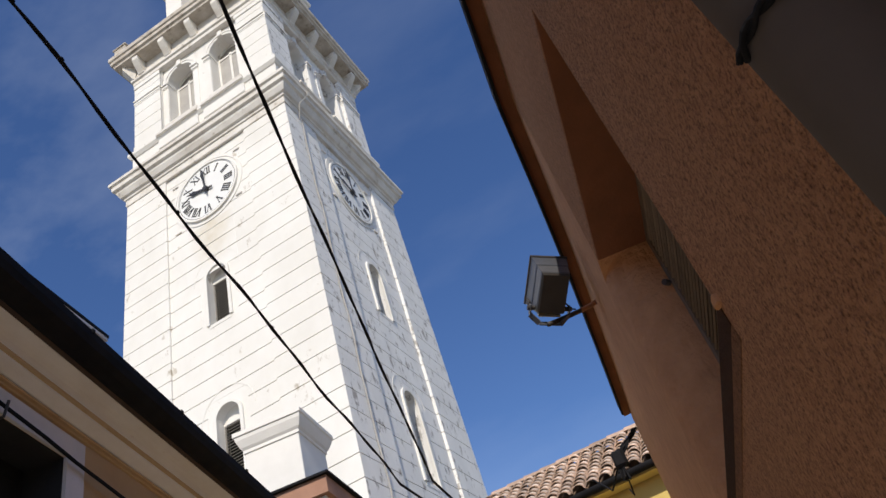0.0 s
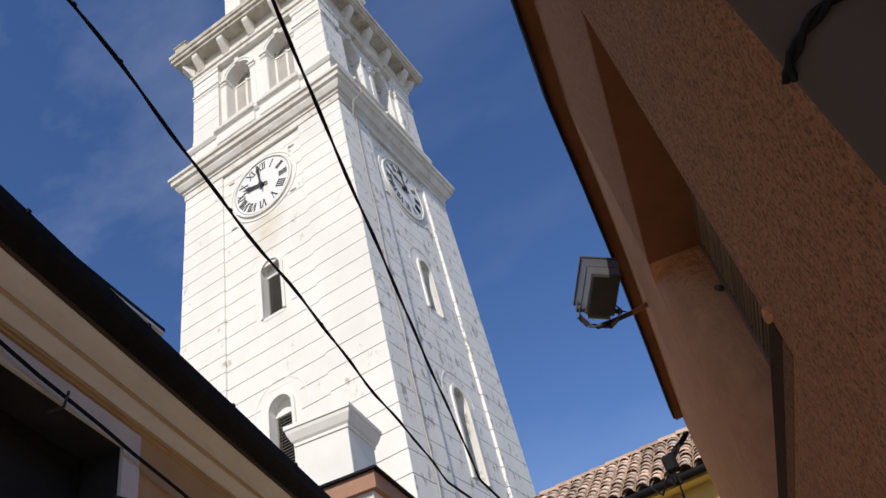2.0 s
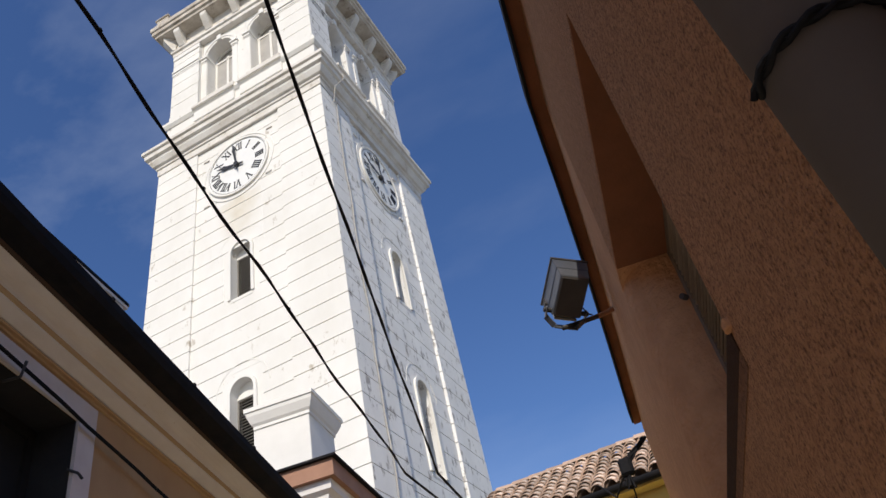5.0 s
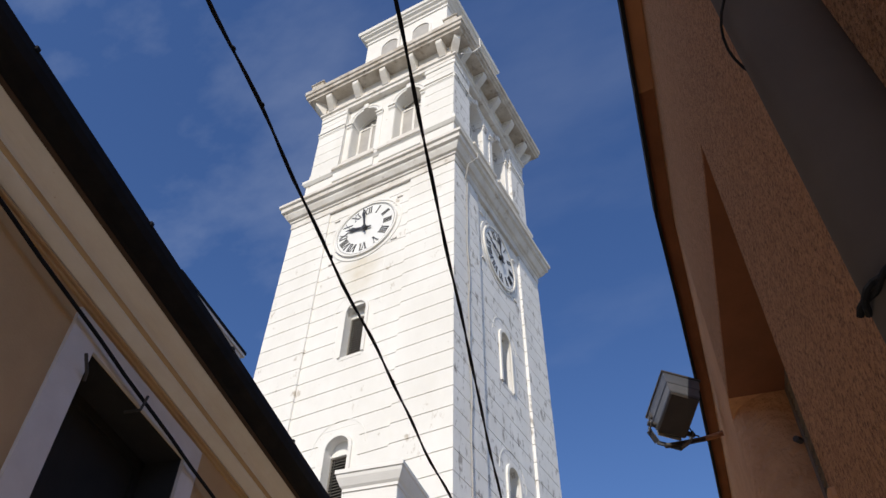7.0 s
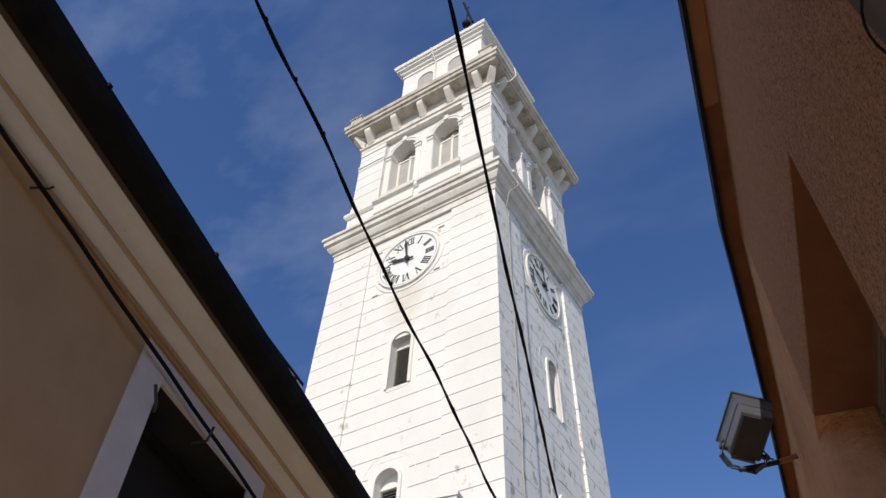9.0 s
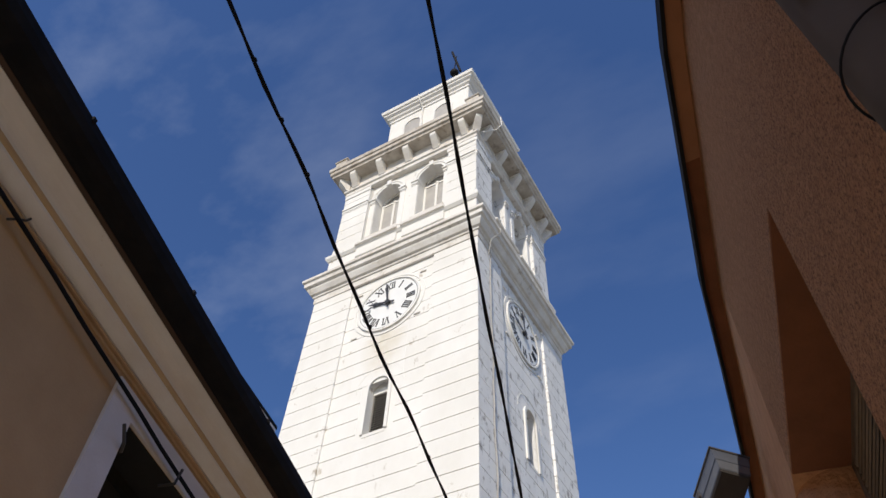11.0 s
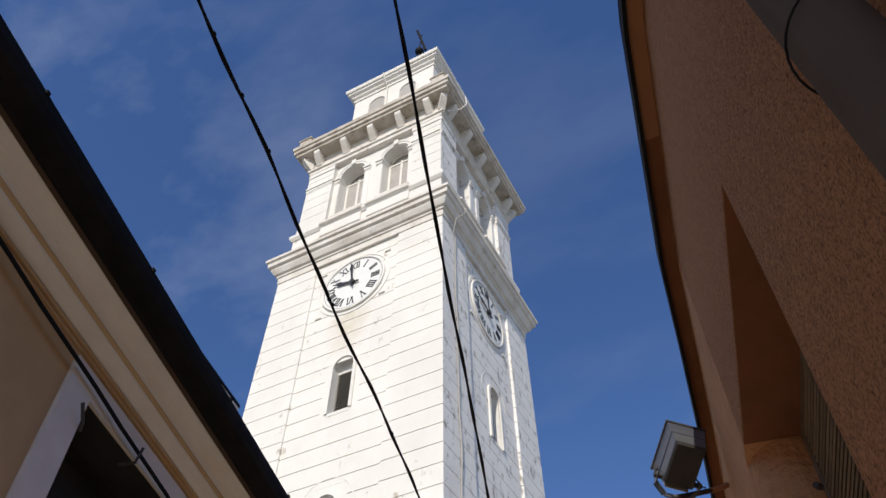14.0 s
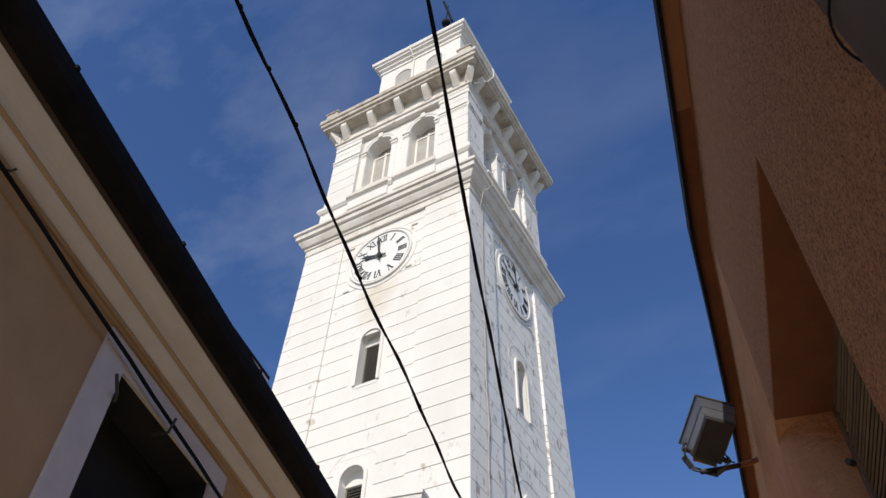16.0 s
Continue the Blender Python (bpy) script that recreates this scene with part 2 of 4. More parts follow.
def part(name, bm, mat, parent=None, label="", m=None, bevel=0.0, smooth=False):
    """Links a bmesh as one mesh object under a thing or a part."""
    if bevel:
        bmesh.ops.bevel(bm, geom=bm.edges[:], offset=bevel, segments=1, affect="EDGES", clamp_overlap=True)
    bmesh.ops.recalc_face_normals(bm, faces=bm.faces[:])
    me = bpy.data.meshes.new(name)
    bm.to_mesh(me)
    bm.free()
    me.materials.append(mat)
    if smooth:
        for f in me.polygons:
            f.use_smooth = True
    return place(name, me, parent, label, m)


def place(name, me, parent=None, label="", m=None):
    ob = new(name, me)
    ob.parent = parent
    if m is not None:
        ob.matrix_basis = m
    if label:
        tagged(ob, label)
    return ob


def box(name, dims, mat, parent=None, label="", m=None, bevel=0.0):
    bm = bmesh.new()
    quadbox(bm, *dims)
    return part(name, bm, mat, parent, label, m, bevel)


def thing(name, label, category, m=None, group="", kind=""):
    e = new(name)
    e.empty_display_size = 0.2
    if m is not None:
        e.matrix_basis = m
    return tagged(e, label, category, group, kind)


def sweep(bm, path, radius, sides=8, closed=False):
    """A tube along a list of points."""
    pts = [Vector(p) for p in path]
    rings = []
    for i, p in enumerate(pts):
        d = (pts[min(i + 1, len(pts) - 1)] - pts[max(i - 1, 0)]).normalized()
        a = d.orthogonal().normalized() if i == 0 else (rings_dir - d * rings_dir.dot(d)).normalized()
        rings_dir = a
        c = d.cross(a)
        r = radius[i] if isinstance(radius, (list, tuple)) else radius
        rings.append([bm.verts.new(p + (a * math.cos(t) + c * math.sin(t)) * r) for t in (2 * math.pi * k / sides for k in range(sides))])
    for q, s in zip(rings, rings[1:]):
        for k in range(sides):
            bm.faces.new((q[k], q[(k + 1) % sides], s[(k + 1) % sides], s[k]))
    bm.faces.new(rings[0][::-1])
    bm.faces.new(rings[-1])


def square_rings(bm, profile, cap=True):
    """A moulding that runs round a square: profile of (half width, z) from the bottom up."""
    loops = []
    for h, z in profile:
        loops.append([bm.verts.new((sx * h, sy * h, z)) for sx, sy in ((-1, -1), (1, -1), (1, 1), (-1, 1))])
    for a, b in zip(loops, loops[1:]):
        for k in range(4):
            bm.faces.new((a[k], a[(k + 1) % 4], b[(k + 1) % 4], b[k]))
    if cap:
        bm.faces.new(loops[0][::-1])
        bm.faces.new(loops[-1])


def extrude_profile(bm, profile, x0, x1):
    """A moulding along local x: profile of (y, z), closed."""
    a = [bm.verts.new((x0, y, z)) for y, z in profile]
    b = [bm.verts.new((x1, y, z)) for y, z in profile]
    n = len(profile)
    for k in range(n):
        bm.faces.new((a[k], a[(k + 1) % n], b[(k + 1) % n], b[k]))
    bm.faces.new(a[::-1])
    bm.faces.new(b)


def arch_points(u, r, z_spring, steps=14):
    return [(u - r * math.cos(math.pi * k / steps), z_spring + r * math.sin(math.pi * k / steps)) for k in range(steps + 1)]


def arch_infill(bm, u, r, z0, z_spring, half, z_top, y0, y1):
    """A rectangular piece of wall with an arched opening right through it (jambs, spandrels, reveal)."""
    pts = [(u - r, z0)] + arch_points(u, r, z_spring) + [(u + r, z0)]
    out = [(u - half, z0)]
    for x, z in arch_points(u, r, z_spring):
        t = (x - u) / r
        out.append((u + t * half, z_top) if abs(t) < 0.999 else (u + math.copysign(half, t), z_spring))
    out += [(u + half, z0)]
    out[1], out[-2] = (u - half, z_spring), (u + half, z_spring)
    rows = {}
    for y in (y0, y1):
        rows[y] = ([bm.verts.new((x, y, z)) for x, z in pts], [bm.verts.new((x, y, z)) for x, z in out])
        a, b = rows[y]
        for k in range(len(pts) - 1):
            bm.faces.new((a[k], a[k + 1], b[k + 1], b[k]))
    # top corners
    for y in (y0, y1):
        a, b = rows[y]
        for i, j, s in ((1, 2, -1), (-2, -3, 1)):
            c = bm.verts.new((u + s * half, y, z_top))
            bm.faces.new((b[i], b[j], c))
    a0, a1 = rows[y0][0], rows[y1][0]
    for k in range(len(pts) - 1):
        bm.faces.new((a0[k], a0[k + 1], a1[k + 1], a1[k]))


def arch_band(bm, u, r0, r1, z0, z_spring, y0, y1):
    """A raised moulding that follows an arch and its jambs."""
    inner = [(u - r0, z0)] + arch_points(u, r0, z_spring) + [(u + r0, z0)]
    outer = [(u - r1, z0)] + arch_points(u, r1, z_spring) + [(u + r1, z0)]
    rows = [[bm.verts.new((x, y, z)) for x, z in ring] for ring in (inner, outer) for y in (y0, y1)]
    i0, i1, o0, o1 = rows
    n = len(inner)
    for a, b in ((i0, o0), (o0, o1), (o1, i1), (i1, i0)):
        for k in range(n - 1):
            bm.faces.new((a[k], a[k + 1], b[k + 1], b[k]))
    bm.faces.new((i0[0], i1[0], o1[0], o0[0]))
    bm.faces.new((i0[-1], o0[-1], o1[-1], i1[-1]))


def disc(bm, r, y0, y1, u=0.0, z=0.0, r_in=0.0, steps=40):
    def ring(rr, y):
        return [bm.verts.new((u + rr * math.cos(2 * math.pi * k / steps), y, z + rr * math.sin(2 * math.pi * k / steps))) for k in range(steps)]
    a, b = ring(r, y0), ring(r, y1)
    for k in range(steps):
        bm.faces.new((a[k], a[(k + 1) % steps], b[(k + 1) % steps], b[k]))
    if r_in:
        c, d = ring(r_in, y0), ring(r_in, y1)
        for k in range(steps):
            j = (k + 1) % steps
            bm.faces.new((c[k], d[k], d[j], c[j]))
            bm.faces.new((a[k], c[k], c[j], a[j]))
            bm.faces.new((b[k], b[j], d[j], d[k]))
    else:
        bm.faces.new(a)
        bm.faces.new(b[::-1])


# ---------- ground ----------
bm = bmesh.new()
vs = [bm.verts.new(p) for p in ((-900, -900, -0.03), (900, -900, -0.03), (900, 900, -0.03), (-900, 900, -0.03))]
bm.faces.new(vs)
tagged(part("ground", bm, M_GROUND), "pale dry ground sheet round the town", "ground", kind="structure")
bm = bmesh.new()
quadbox(bm, -14, 20, -40, 14, -0.025, 0.0)
tagged(part("pavement", bm, M_PAVE), "grey stone paving of the narrow street", "pavement", kind="structure")

# ---------- bell tower ----------
HALF = 2.87
tower = thing("bell_tower", "white limewashed square bell tower with clocks and stained cornices", "bell tower",
              pose(-3.778, 4.390, -0.704, 0, 0, -0.8) @ Matrix.Scale(1.0753, 4))
FACE = [pose(0, 0, 0, 0, 0, a) for a in (0, 90, 180, 270)]   # faces towards -y, +x, +y, -x
Z_TOP, BATTER = 19.9, 0.0095     # the shaft widens slowly towards its foot
FACE_S = [f @ pose(0, -HALF, Z_TOP) @ Matrix.Rotation(-BATTER, 4, "X") @ pose(0, HALF, -Z_TOP) for f in FACE]
Z_ARCHI, Z_CORN = 19.76, 20.70
PANEL = 1.42                # half width of the recessed field
SETBACKS = (0.055, 0.075, 0.05, 0.05)   # its depth behind the corner strips, face by face
COURSE = 0.4997
Z_JOINT = 19.377

bm = bmesh.new()
square_rings(bm, [(HALF - 0.62, 0), (HALF - 0.62, Z_ARCHI + 0.2)])
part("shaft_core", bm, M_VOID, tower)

W1 = dict(z0=13.83, spring=15.22, r=0.30)
W0 = dict(z0=9.15, spring=11.18, r=0.31)
WINS = (W1, W0)
U_WIN = 0.07               # the windows sit a little off the middle


def course_boxes(z0, z1, setback):
    """Pieces of one course on a face: corner strips and the recessed field, cut round the windows."""
    g = 0.011
    out = []
    for k in (-1, 1):
        a, b = sorted((k * PANEL, k * (HALF + BATTER * max(0.0, Z_TOP - (z0 + z1) / 2))))
        out.append((a, b, -HALF, -HALF + 0.2, z0 + g, z1 - g))
    y = -HALF + setback
    cuts = [w for w in WINS if z0 < w["spring"] + w["r"] + 0.22 and z1 > w["z0"] - 0.05]
    if not cuts:
        out.append((-PANEL, PANEL, y, y + 0.1, z0 + g, z1 - g))
    else:
        w = cuts[0]
        lo, hi, hw = w["z0"] - 0.05, w["spring"] + w["r"] + 0.22, w["r"] + 0.24
        out.append((-PANEL, U_WIN - hw, y, y + 0.1, z0 + g, z1 - g))
        out.append((U_WIN + hw, PANEL, y, y + 0.1, z0 + g, z1 - g))
        if z1 - g > hi + 0.01:
            out.append((U_WIN - hw, U_WIN + hw, y, y + 0.1, max(hi, z0 + g), z1 - g))
        if z0 + g < lo - 0.01:
            out.append((U_WIN - hw, U_WIN + hw, y, y + 0.1, z0 + g, min(lo, z1 - g)))
    return out


joints = [Z_JOINT - COURSE * k for k in range(39)]
levels = [Z_ARCHI] + [z for z in joints if z > 0.2] + [0.0]
rest = []
for k, f in enumerate(FACE_S):
    mat = M_WHITE_WORN if k == 1 else M_WHITE
    # the joints' bed behind the courses, open at the windows
    bm = bmesh.new()
    hw = W1["r"] + 0.2
    yb = -HALF + SETBACKS[k] + 0.02
    for dims in ((-HALF + 0.025, U_WIN - hw, yb, yb + 0.3, 0, Z_ARCHI), (U_WIN + hw, HALF - 0.025, yb, yb + 0.3, 0, Z_ARCHI), (U_WIN - hw, U_WIN + hw, yb, yb + 0.3, W1["spring"] + W1["r"] + 0.2, Z_ARCHI),
                 (U_WIN - hw, U_WIN + hw, yb, yb + 0.3, W0["spring"] + W0["r"] + 0.2, W1["z0"] - 0.05), (U_WIN - hw, U_WIN + hw, yb, yb + 0.3, 0, W0["z0"] - 0.05)):
        quadbox(bm, *dims)
    part("joint_bed", bm, M_JOINT, tower, m=f)
    for z1, z0 in zip(levels, levels[1:]):
        for dims in course_boxes(z0, z1, SETBACKS[k]):
            bm = bmesh.new()
            for p in quadbox(bm, *dims):
                if p.co.y > -HALF + 0.19 and abs(p.co.x) > HALF - 0.01:
                    p.co.x -= math.copysign(0.2, p.co.x)
            if k > 1 or z1 < 5.5:
                rest.append((bm, f))
            else:
                part("stone_course", bm, mat, tower, m=f)
both = bmesh.new()
for bm, f in rest:
    bmesh.ops.transform(bm, matrix=f, verts=bm.verts[:])
    me = bpy.data.meshes.new("tmp")
    bm.to_mesh(me)
    bm.free()
    both.from_mesh(me)
    bpy.data.meshes.remove(me)
tagged(part("rear_courses", both, M_WHITE, tower), kind="stuff")


def shaft_window(w, f, setback, mat):
    yb = -HALF + setback
    u, r, z0, zs = U_WIN, w["r"], w["z0"], w["spring"]
    bm = bmesh.new()
    arch_infill(bm, u, r, z0 - 0.05, zs, r + 0.24, zs + r + 0.22, yb + 0.004, yb + 0.45)
    win = part("window", bm, mat, tower, m=f)
    bm = bmesh.new()
    arch_band(bm, u, r, r + 0.085, z0 - 0.04, zs, yb - 0.045, yb + 0.02)
    part("arch_moulding", bm, M_WHITE, win)
    bm = bmesh.new()
    arch_band(bm, u, r + 0.40, r + 0.425, zs, zs + 0.02, yb - 0.008, yb + 0.02)
    part("hood_moulding", bm, M_WHITE, win)
    box("window_sill", (u - r - 0.02, u + r + 0.02, yb - 0.01, yb + 0.3, z0 - 0.13, z0 - 0.04), M_WHITE, win)
    top = zs - 0.04
    box("tympanum", (u - r, u + r, yb + 0.20, yb + 0.30, top, zs + r + 0.02), M_WHITE, win)
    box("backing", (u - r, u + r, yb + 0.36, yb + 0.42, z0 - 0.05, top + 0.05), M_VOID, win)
    bm = bmesh.new()
    for dims in ((u - r, u - r + 0.035, yb + 0.22, yb + 0.29, z0 - 0.05, top), (u + r - 0.035, u + r, yb + 0.22, yb + 0.29, z0 - 0.05, top), (u - r, u + r, yb + 0.22, yb + 0.29, top - 0.03, top)):
        quadbox(bm, *dims)
    part("louvre_frame", bm, M_LOUVRE, win)
    slat = bpy.data.meshes.get("slat_louvre")
    if slat is None:
        bm = bmesh.new()
        quadbox(bm, -r + 0.02, r - 0.02, -0.05, 0.05, -0.008, 0.008, Matrix.Rotation(radians(32), 4, "X"))
        slat = bpy.data.meshes.new("slat_louvre")
        bm.to_mesh(slat)
        bm.free()
        slat.materials.append(M_LOUVRE)
    for k in range(int((top - z0) / 0.072)):
        place("slat", slat, win, m=pose(u, yb + 0.26, z0 + 0.03 + k * 0.072))


for k in (0, 1):
    for w in WINS:
        shaft_window(w, FACE_S[k], SETBACKS[k], (M_WHITE, M_WHITE_WORN)[k])

# clock faces
HUB = 18.37
R_DIAL = 1.0


def numeral_strokes(text):
    """Strokes of a Roman numeral in a box one unit high: (x at the foot, x at the head, thickness)."""
    out, x = [], 0.0
    for c in text:
        if c == "I":
            out.append((x + 0.10, x + 0.10, 0.135))
            x += 0.30
        elif c == "V":
            out += [(x + 0.36, x + 0.08, 0.155), (x + 0.36, x + 0.64, 0.07)]
            x += 0.80
        else:
            out += [(x + 0.66, x + 0.08, 0.155), (x + 0.08, x + 0.66, 0.07)]
            x += 0.84
    return [(a - x / 2 + 0.05, b - x / 2 + 0.05, t) for a, b, t in out]


NUMERALS = ["XII", "I", "II", "III", "IIII", "V", "VI", "VII", "VIII", "IX", "X", "XI"]
for f, setback in zip(FACE_S[:2], SETBACKS):
    y = -HALF + setback
    bm = bmesh.new()
    disc(bm, R_DIAL, y - 0.035, y + 0.01, 0, HUB, steps=56)
    clock = part("clock", bm, M_DIAL, tower, "white round dial with black Roman numerals", m=f)
    bm = bmesh.new()
    disc(bm, R_DIAL + 0.05, y - 0.06, y + 0.01, 0, HUB, R_DIAL - 0.005, 56)
    part("rim", bm, M_WHITE, clock)
    bm = bmesh.new()
    disc(bm, R_DIAL + 0.20, y - 0.022, y + 0.01, 0, HUB, R_DIAL + 0.12, 56)
    part("outer_ring", bm, M_WHITE, clock)
    bm = bmesh.new()
    disc(bm, R_DIAL - 0.03, y - 0.038, y - 0.030, 0, HUB, R_DIAL - 0.045, 56)
    part("minute_ring", bm, M_LOUVRE, clock)
    for k, text in enumerate(NUMERALS):
        bm = bmesh.new()
        hgt = 0.27
        for a, b, t in numeral_strokes(text):
            for z0, z1, wide in ((-0.5, 0.5, t), (0.44, 0.5, t + 0.12), (-0.5, -0.44, t + 0.12)):
                xa, xb = a + (b - a) * (z0 + 0.5), a + (b - a) * (z1 + 0.5)
                v = [bm.verts.new(((xx + s * wide / 2) * hgt * 0.85, yy, zz * hgt)) for yy in (-0.006, 0.006) for xx, zz in ((xa, z0), (xb, z1)) for s in (-1, 1)]
                for q in ((0, 1, 3, 2), (4, 6, 7, 5), (0, 4, 5, 1), (2, 3, 7, 6), (0, 2, 6, 4), (1, 5, 7, 3)):
                    bm.faces.new([v[i] for i in q])
        ang = -2 * math.pi * k / 12
        m = Matrix.Translation((0, y - 0.042, HUB)) @ Matrix.Rotation(-ang, 4, "Y") @ Matrix.Translation((0, 0, 0.74))
        part("numeral", bm, M_BLACK, clock, m=m)
    for ang, length, wide, dy in ((-8, 0.92, 0.06, 0.10), (-76, 0.70, 0.09, 0.085)):
        bm = bmesh.new()
        outline = [(-wide * 0.35, -0.22), (wide * 0.35, -0.22), (wide * 0.5, length * 0.5), (wide * 0.95, length * 0.66), (wide * 0.4, length * 0.75), (0, length),
                   (-wide * 0.4, length * 0.75), (-wide * 0.95, length * 0.66), (-wide * 0.5, length * 0.5)]
        a = [bm.verts.new((x, -0.008, z)) for x, z in outline]
        b = [bm.verts.new((x, 0.008, z)) for x, z in outline]
        bm.faces.new(a)
        bm.faces.new(b[::-1])
        for i in range(len(a)):
            j = (i + 1) % len(a)
            bm.faces.new((a[i], b[i], b[j], a[j]))
        part("long_pointer" if length > 0.7 else "short_pointer", bm, M_BLACK, clock, "black iron clock pointer", m=Matrix.Translation((0, y - dy, HUB)) @ Matrix.Rotation(radians(ang), 4, "Y"))
    bm = bmesh.new()
    disc(bm, 0.08, y - 0.13, y - 0.03, 0, HUB, steps=20)
    part("hub", bm, M_BLACK, clock)
    # small scroll brackets round the dial
    for du, dz in ((-1.05, -0.95), (1.0, -0.9), (1.08, 0.85), (-1.1, 0.9)):
        box("bracket", (du - 0.10, du + 0.10, y - 0.04, y + 0.01, HUB + dz - 0.03, HUB + dz + 0.03), M_TRIM, tower, m=f, bevel=0.01)

# rust-stained field under the front dial
for z0, z1 in ((15.395, 15.865), (15.895, 16.365), (16.395, 16.865), (16.895, 17.15)):
    bm = bmesh.new()
    quadbox(bm, -0.85, 0.75, -HALF + SETBACKS[0] - 0.003, -HALF + SETBACKS[0] + 0.01, z0, z1)
    part("stained_field", bm, M_STREAK, tower, m=FACE_S[0])

# lower cornice and pedestal of the belfry
bm = bmesh.new()
square_rings(bm, [(HALF + 0.02, Z_ARCHI - 0.0), (HALF + 0.03, Z_ARCHI + 0.02), (HALF + 0.03, Z_ARCHI + 0.24), (HALF + 0.07, Z_ARCHI + 0.26), (HALF + 0.07, Z_ARCHI + 0.34),
                  (HALF + 0.14, Z_ARCHI + 0.37), (HALF + 0.22, Z_ARCHI + 0.52), (HALF + 0.23, Z_ARCHI + 0.60), (HALF + 0.31, Z_ARCHI + 0.64), (HALF + 0.32, Z_ARCHI + 0.80),
                  (HALF + 0.38, Z_ARCHI + 0.83), (HALF + 0.38, Z_CORN), (HALF - 0.2, Z_CORN + 0.06)])
part("lower_cornice", bm, M_TRIM, tower, label="moulded cornice with a weathered top edge")
BH = 2.71
bm = bmesh.new()
square_rings(bm, [(BH + 0.06, Z_CORN), (BH + 0.06, 21.86), (BH + 0.10, 21.88), (BH + 0.17, 21.98), (BH + 0.17, 22.10), (BH + 0.03, 22.14)])
part("pedestal", bm, M_WHITE, tower)
Z_BF, Z_BT = 22.12, 25.76

# belfry walls: corner piers, window bays, entablature
WU, WR, WSILL, WSPR = 0.88, 0.51, 22.60, 24.90
for k, f in enumerate(FACE):
    mat = M_WHITE_WORN if k == 1 else M_WHITE
    y = -BH
    for s in (-1, 1):
        bm = bmesh.new()
        a, b = sorted((s * 1.62, s * BH))
        for p in quadbox(bm, a, b, y, y + 0.5, Z_BF, Z_BT):
            if p.co.y > y + 0.4 and abs(p.co.x) > BH - 0.01:
                p.co.x -= math.copysign(0.5, p.co.x)
        part("corner_pier", bm, mat, tower, m=f)
        n = 6
        for j in range(n):
            za, zb = Z_BF + 0.35 + (Z_BT - Z_BF - 0.35) * j / n, Z_BF + 0.35 + (Z_BT - Z_BF - 0.35) * (j + 1) / n
            bm = bmesh.new()
            for p in quadbox(bm, a + 0.012, b, y - 0.022, y + 0.02, za + 0.012, zb - 0.012):
                if abs(p.co.x) > BH - 0.01:
                    p.co.x += math.copysign(0.022 if p.co.y < y else -0.02, p.co.x)
            part("stone_course", bm, mat, tower, m=f)
        box("pier_base", (a - 0.03, b, y - 0.06, y + 0.1, Z_BF, Z_BF + 0.34), mat, tower, m=f, bevel=0.012)
        box("pier_capital", (a - 0.04, b, y - 0.055, y + 0.1, Z_BT - 0.26, Z_BT - 0.03), mat, tower, m=f, bevel=0.02)
        for za, zb, out in ((WSPR - 0.30, WSPR - 0.24, 0.035), (WSPR - 0.238, WSPR - 0.13, 0.05), (WSPR - 0.128, WSPR - 0.06, 0.085)):
            box("impost_band", (a - 0.02, b, y - out, y + 0.05, za, zb), mat, tower, m=f)
    yi = y + 0.14
    bm = bmesh.new()
    for s in (-1, 1):
        arch_infill(bm, s * WU, WR, WSILL, WSPR, 0.70, Z_BT, yi, yi + 0.55)
    quadbox(bm, -0.20, 0.20, yi, yi + 0.55, WSILL, Z_BT)
    for s in (-1, 1):
        a, b = sorted((s * 1.60, s * 1.66))
        quadbox(bm, a, b, yi, yi + 0.55, WSILL, Z_BT)
    quadbox(bm, -1.66, 1.66, yi, yi + 0.55, Z_BF, WSILL)
    part("belfry_wall", bm, mat, tower, m=f)
    for s in (-1, 1):
        bm = bmesh.new()
        arch_band(bm, s * WU, WR + 0.005, WR + 0.10, WSPR - 0.06, WSPR + 0.001, yi - 0.03, yi + 0.02)
        arch_band(bm, s * WU, WR + 0.102, WR + 0.19, WSPR - 0.06, WSPR + 0.001, yi - 0.05, yi + 0.02)
        arch = part("arch_moulding", bm, mat, tower, m=f)
        box("keystone", (s * WU - 0.09, s * WU + 0.09, yi - 0.10, yi + 0.05, WSPR + WR - 0.02, WSPR + WR + 0.26), mat, arch, bevel=0.015)
        box("pedestal_block", (s * WU - WR - 0.26, s * WU + WR + 0.26, -BH - 0.14, -BH + 0.1, 21.45, 21.86), mat, tower, m=f, bevel=0.012)
        box("pedestal_cap", (s * WU - WR - 0.30, s * WU + WR + 0.30, -BH - 0.23, -BH + 0.1, 21.985, 22.108), M_TRIM, tower, m=f, bevel=0.02)
        box("sill", (s * WU - WR - 0.12, s * WU + WR + 0.12, yi - 0.14, yi + 0.2, WSILL - 0.14, WSILL), M_TRIM, tower, m=f, bevel=0.012)
        box("apron", (s * WU - WR - 0.26, s * WU + WR + 0.26, yi - 0.10, yi + 0.1, Z_BF, WSILL - 0.30), mat, tower, m=f, bevel=0.012)
        for q in (-1, 1):
            jx = s * WU + q * (WR + 0.12)
            box("pilaster", (jx - 0.11, jx + 0.11, yi - 0.035, yi + 0.1, WSILL, WSPR - 0.30), mat, tower, m=f, bevel=0.01)
            bm = bmesh.new()
            for hw, out, z0, z1 in ((0.115, 0.05, -0.30, -0.25), (0.125, 0.075, -0.25, -0.13), (0.145, 0.12, -0.13, -0.06)):
                quadbox(bm, jx - hw, jx + hw, yi - out, yi + 0.3, WSPR + z0, WSPR + z1 - 0.002)
            part("impost", bm, mat, tower, m=f)
        # boarded window with white frame
        bm = bmesh.new()
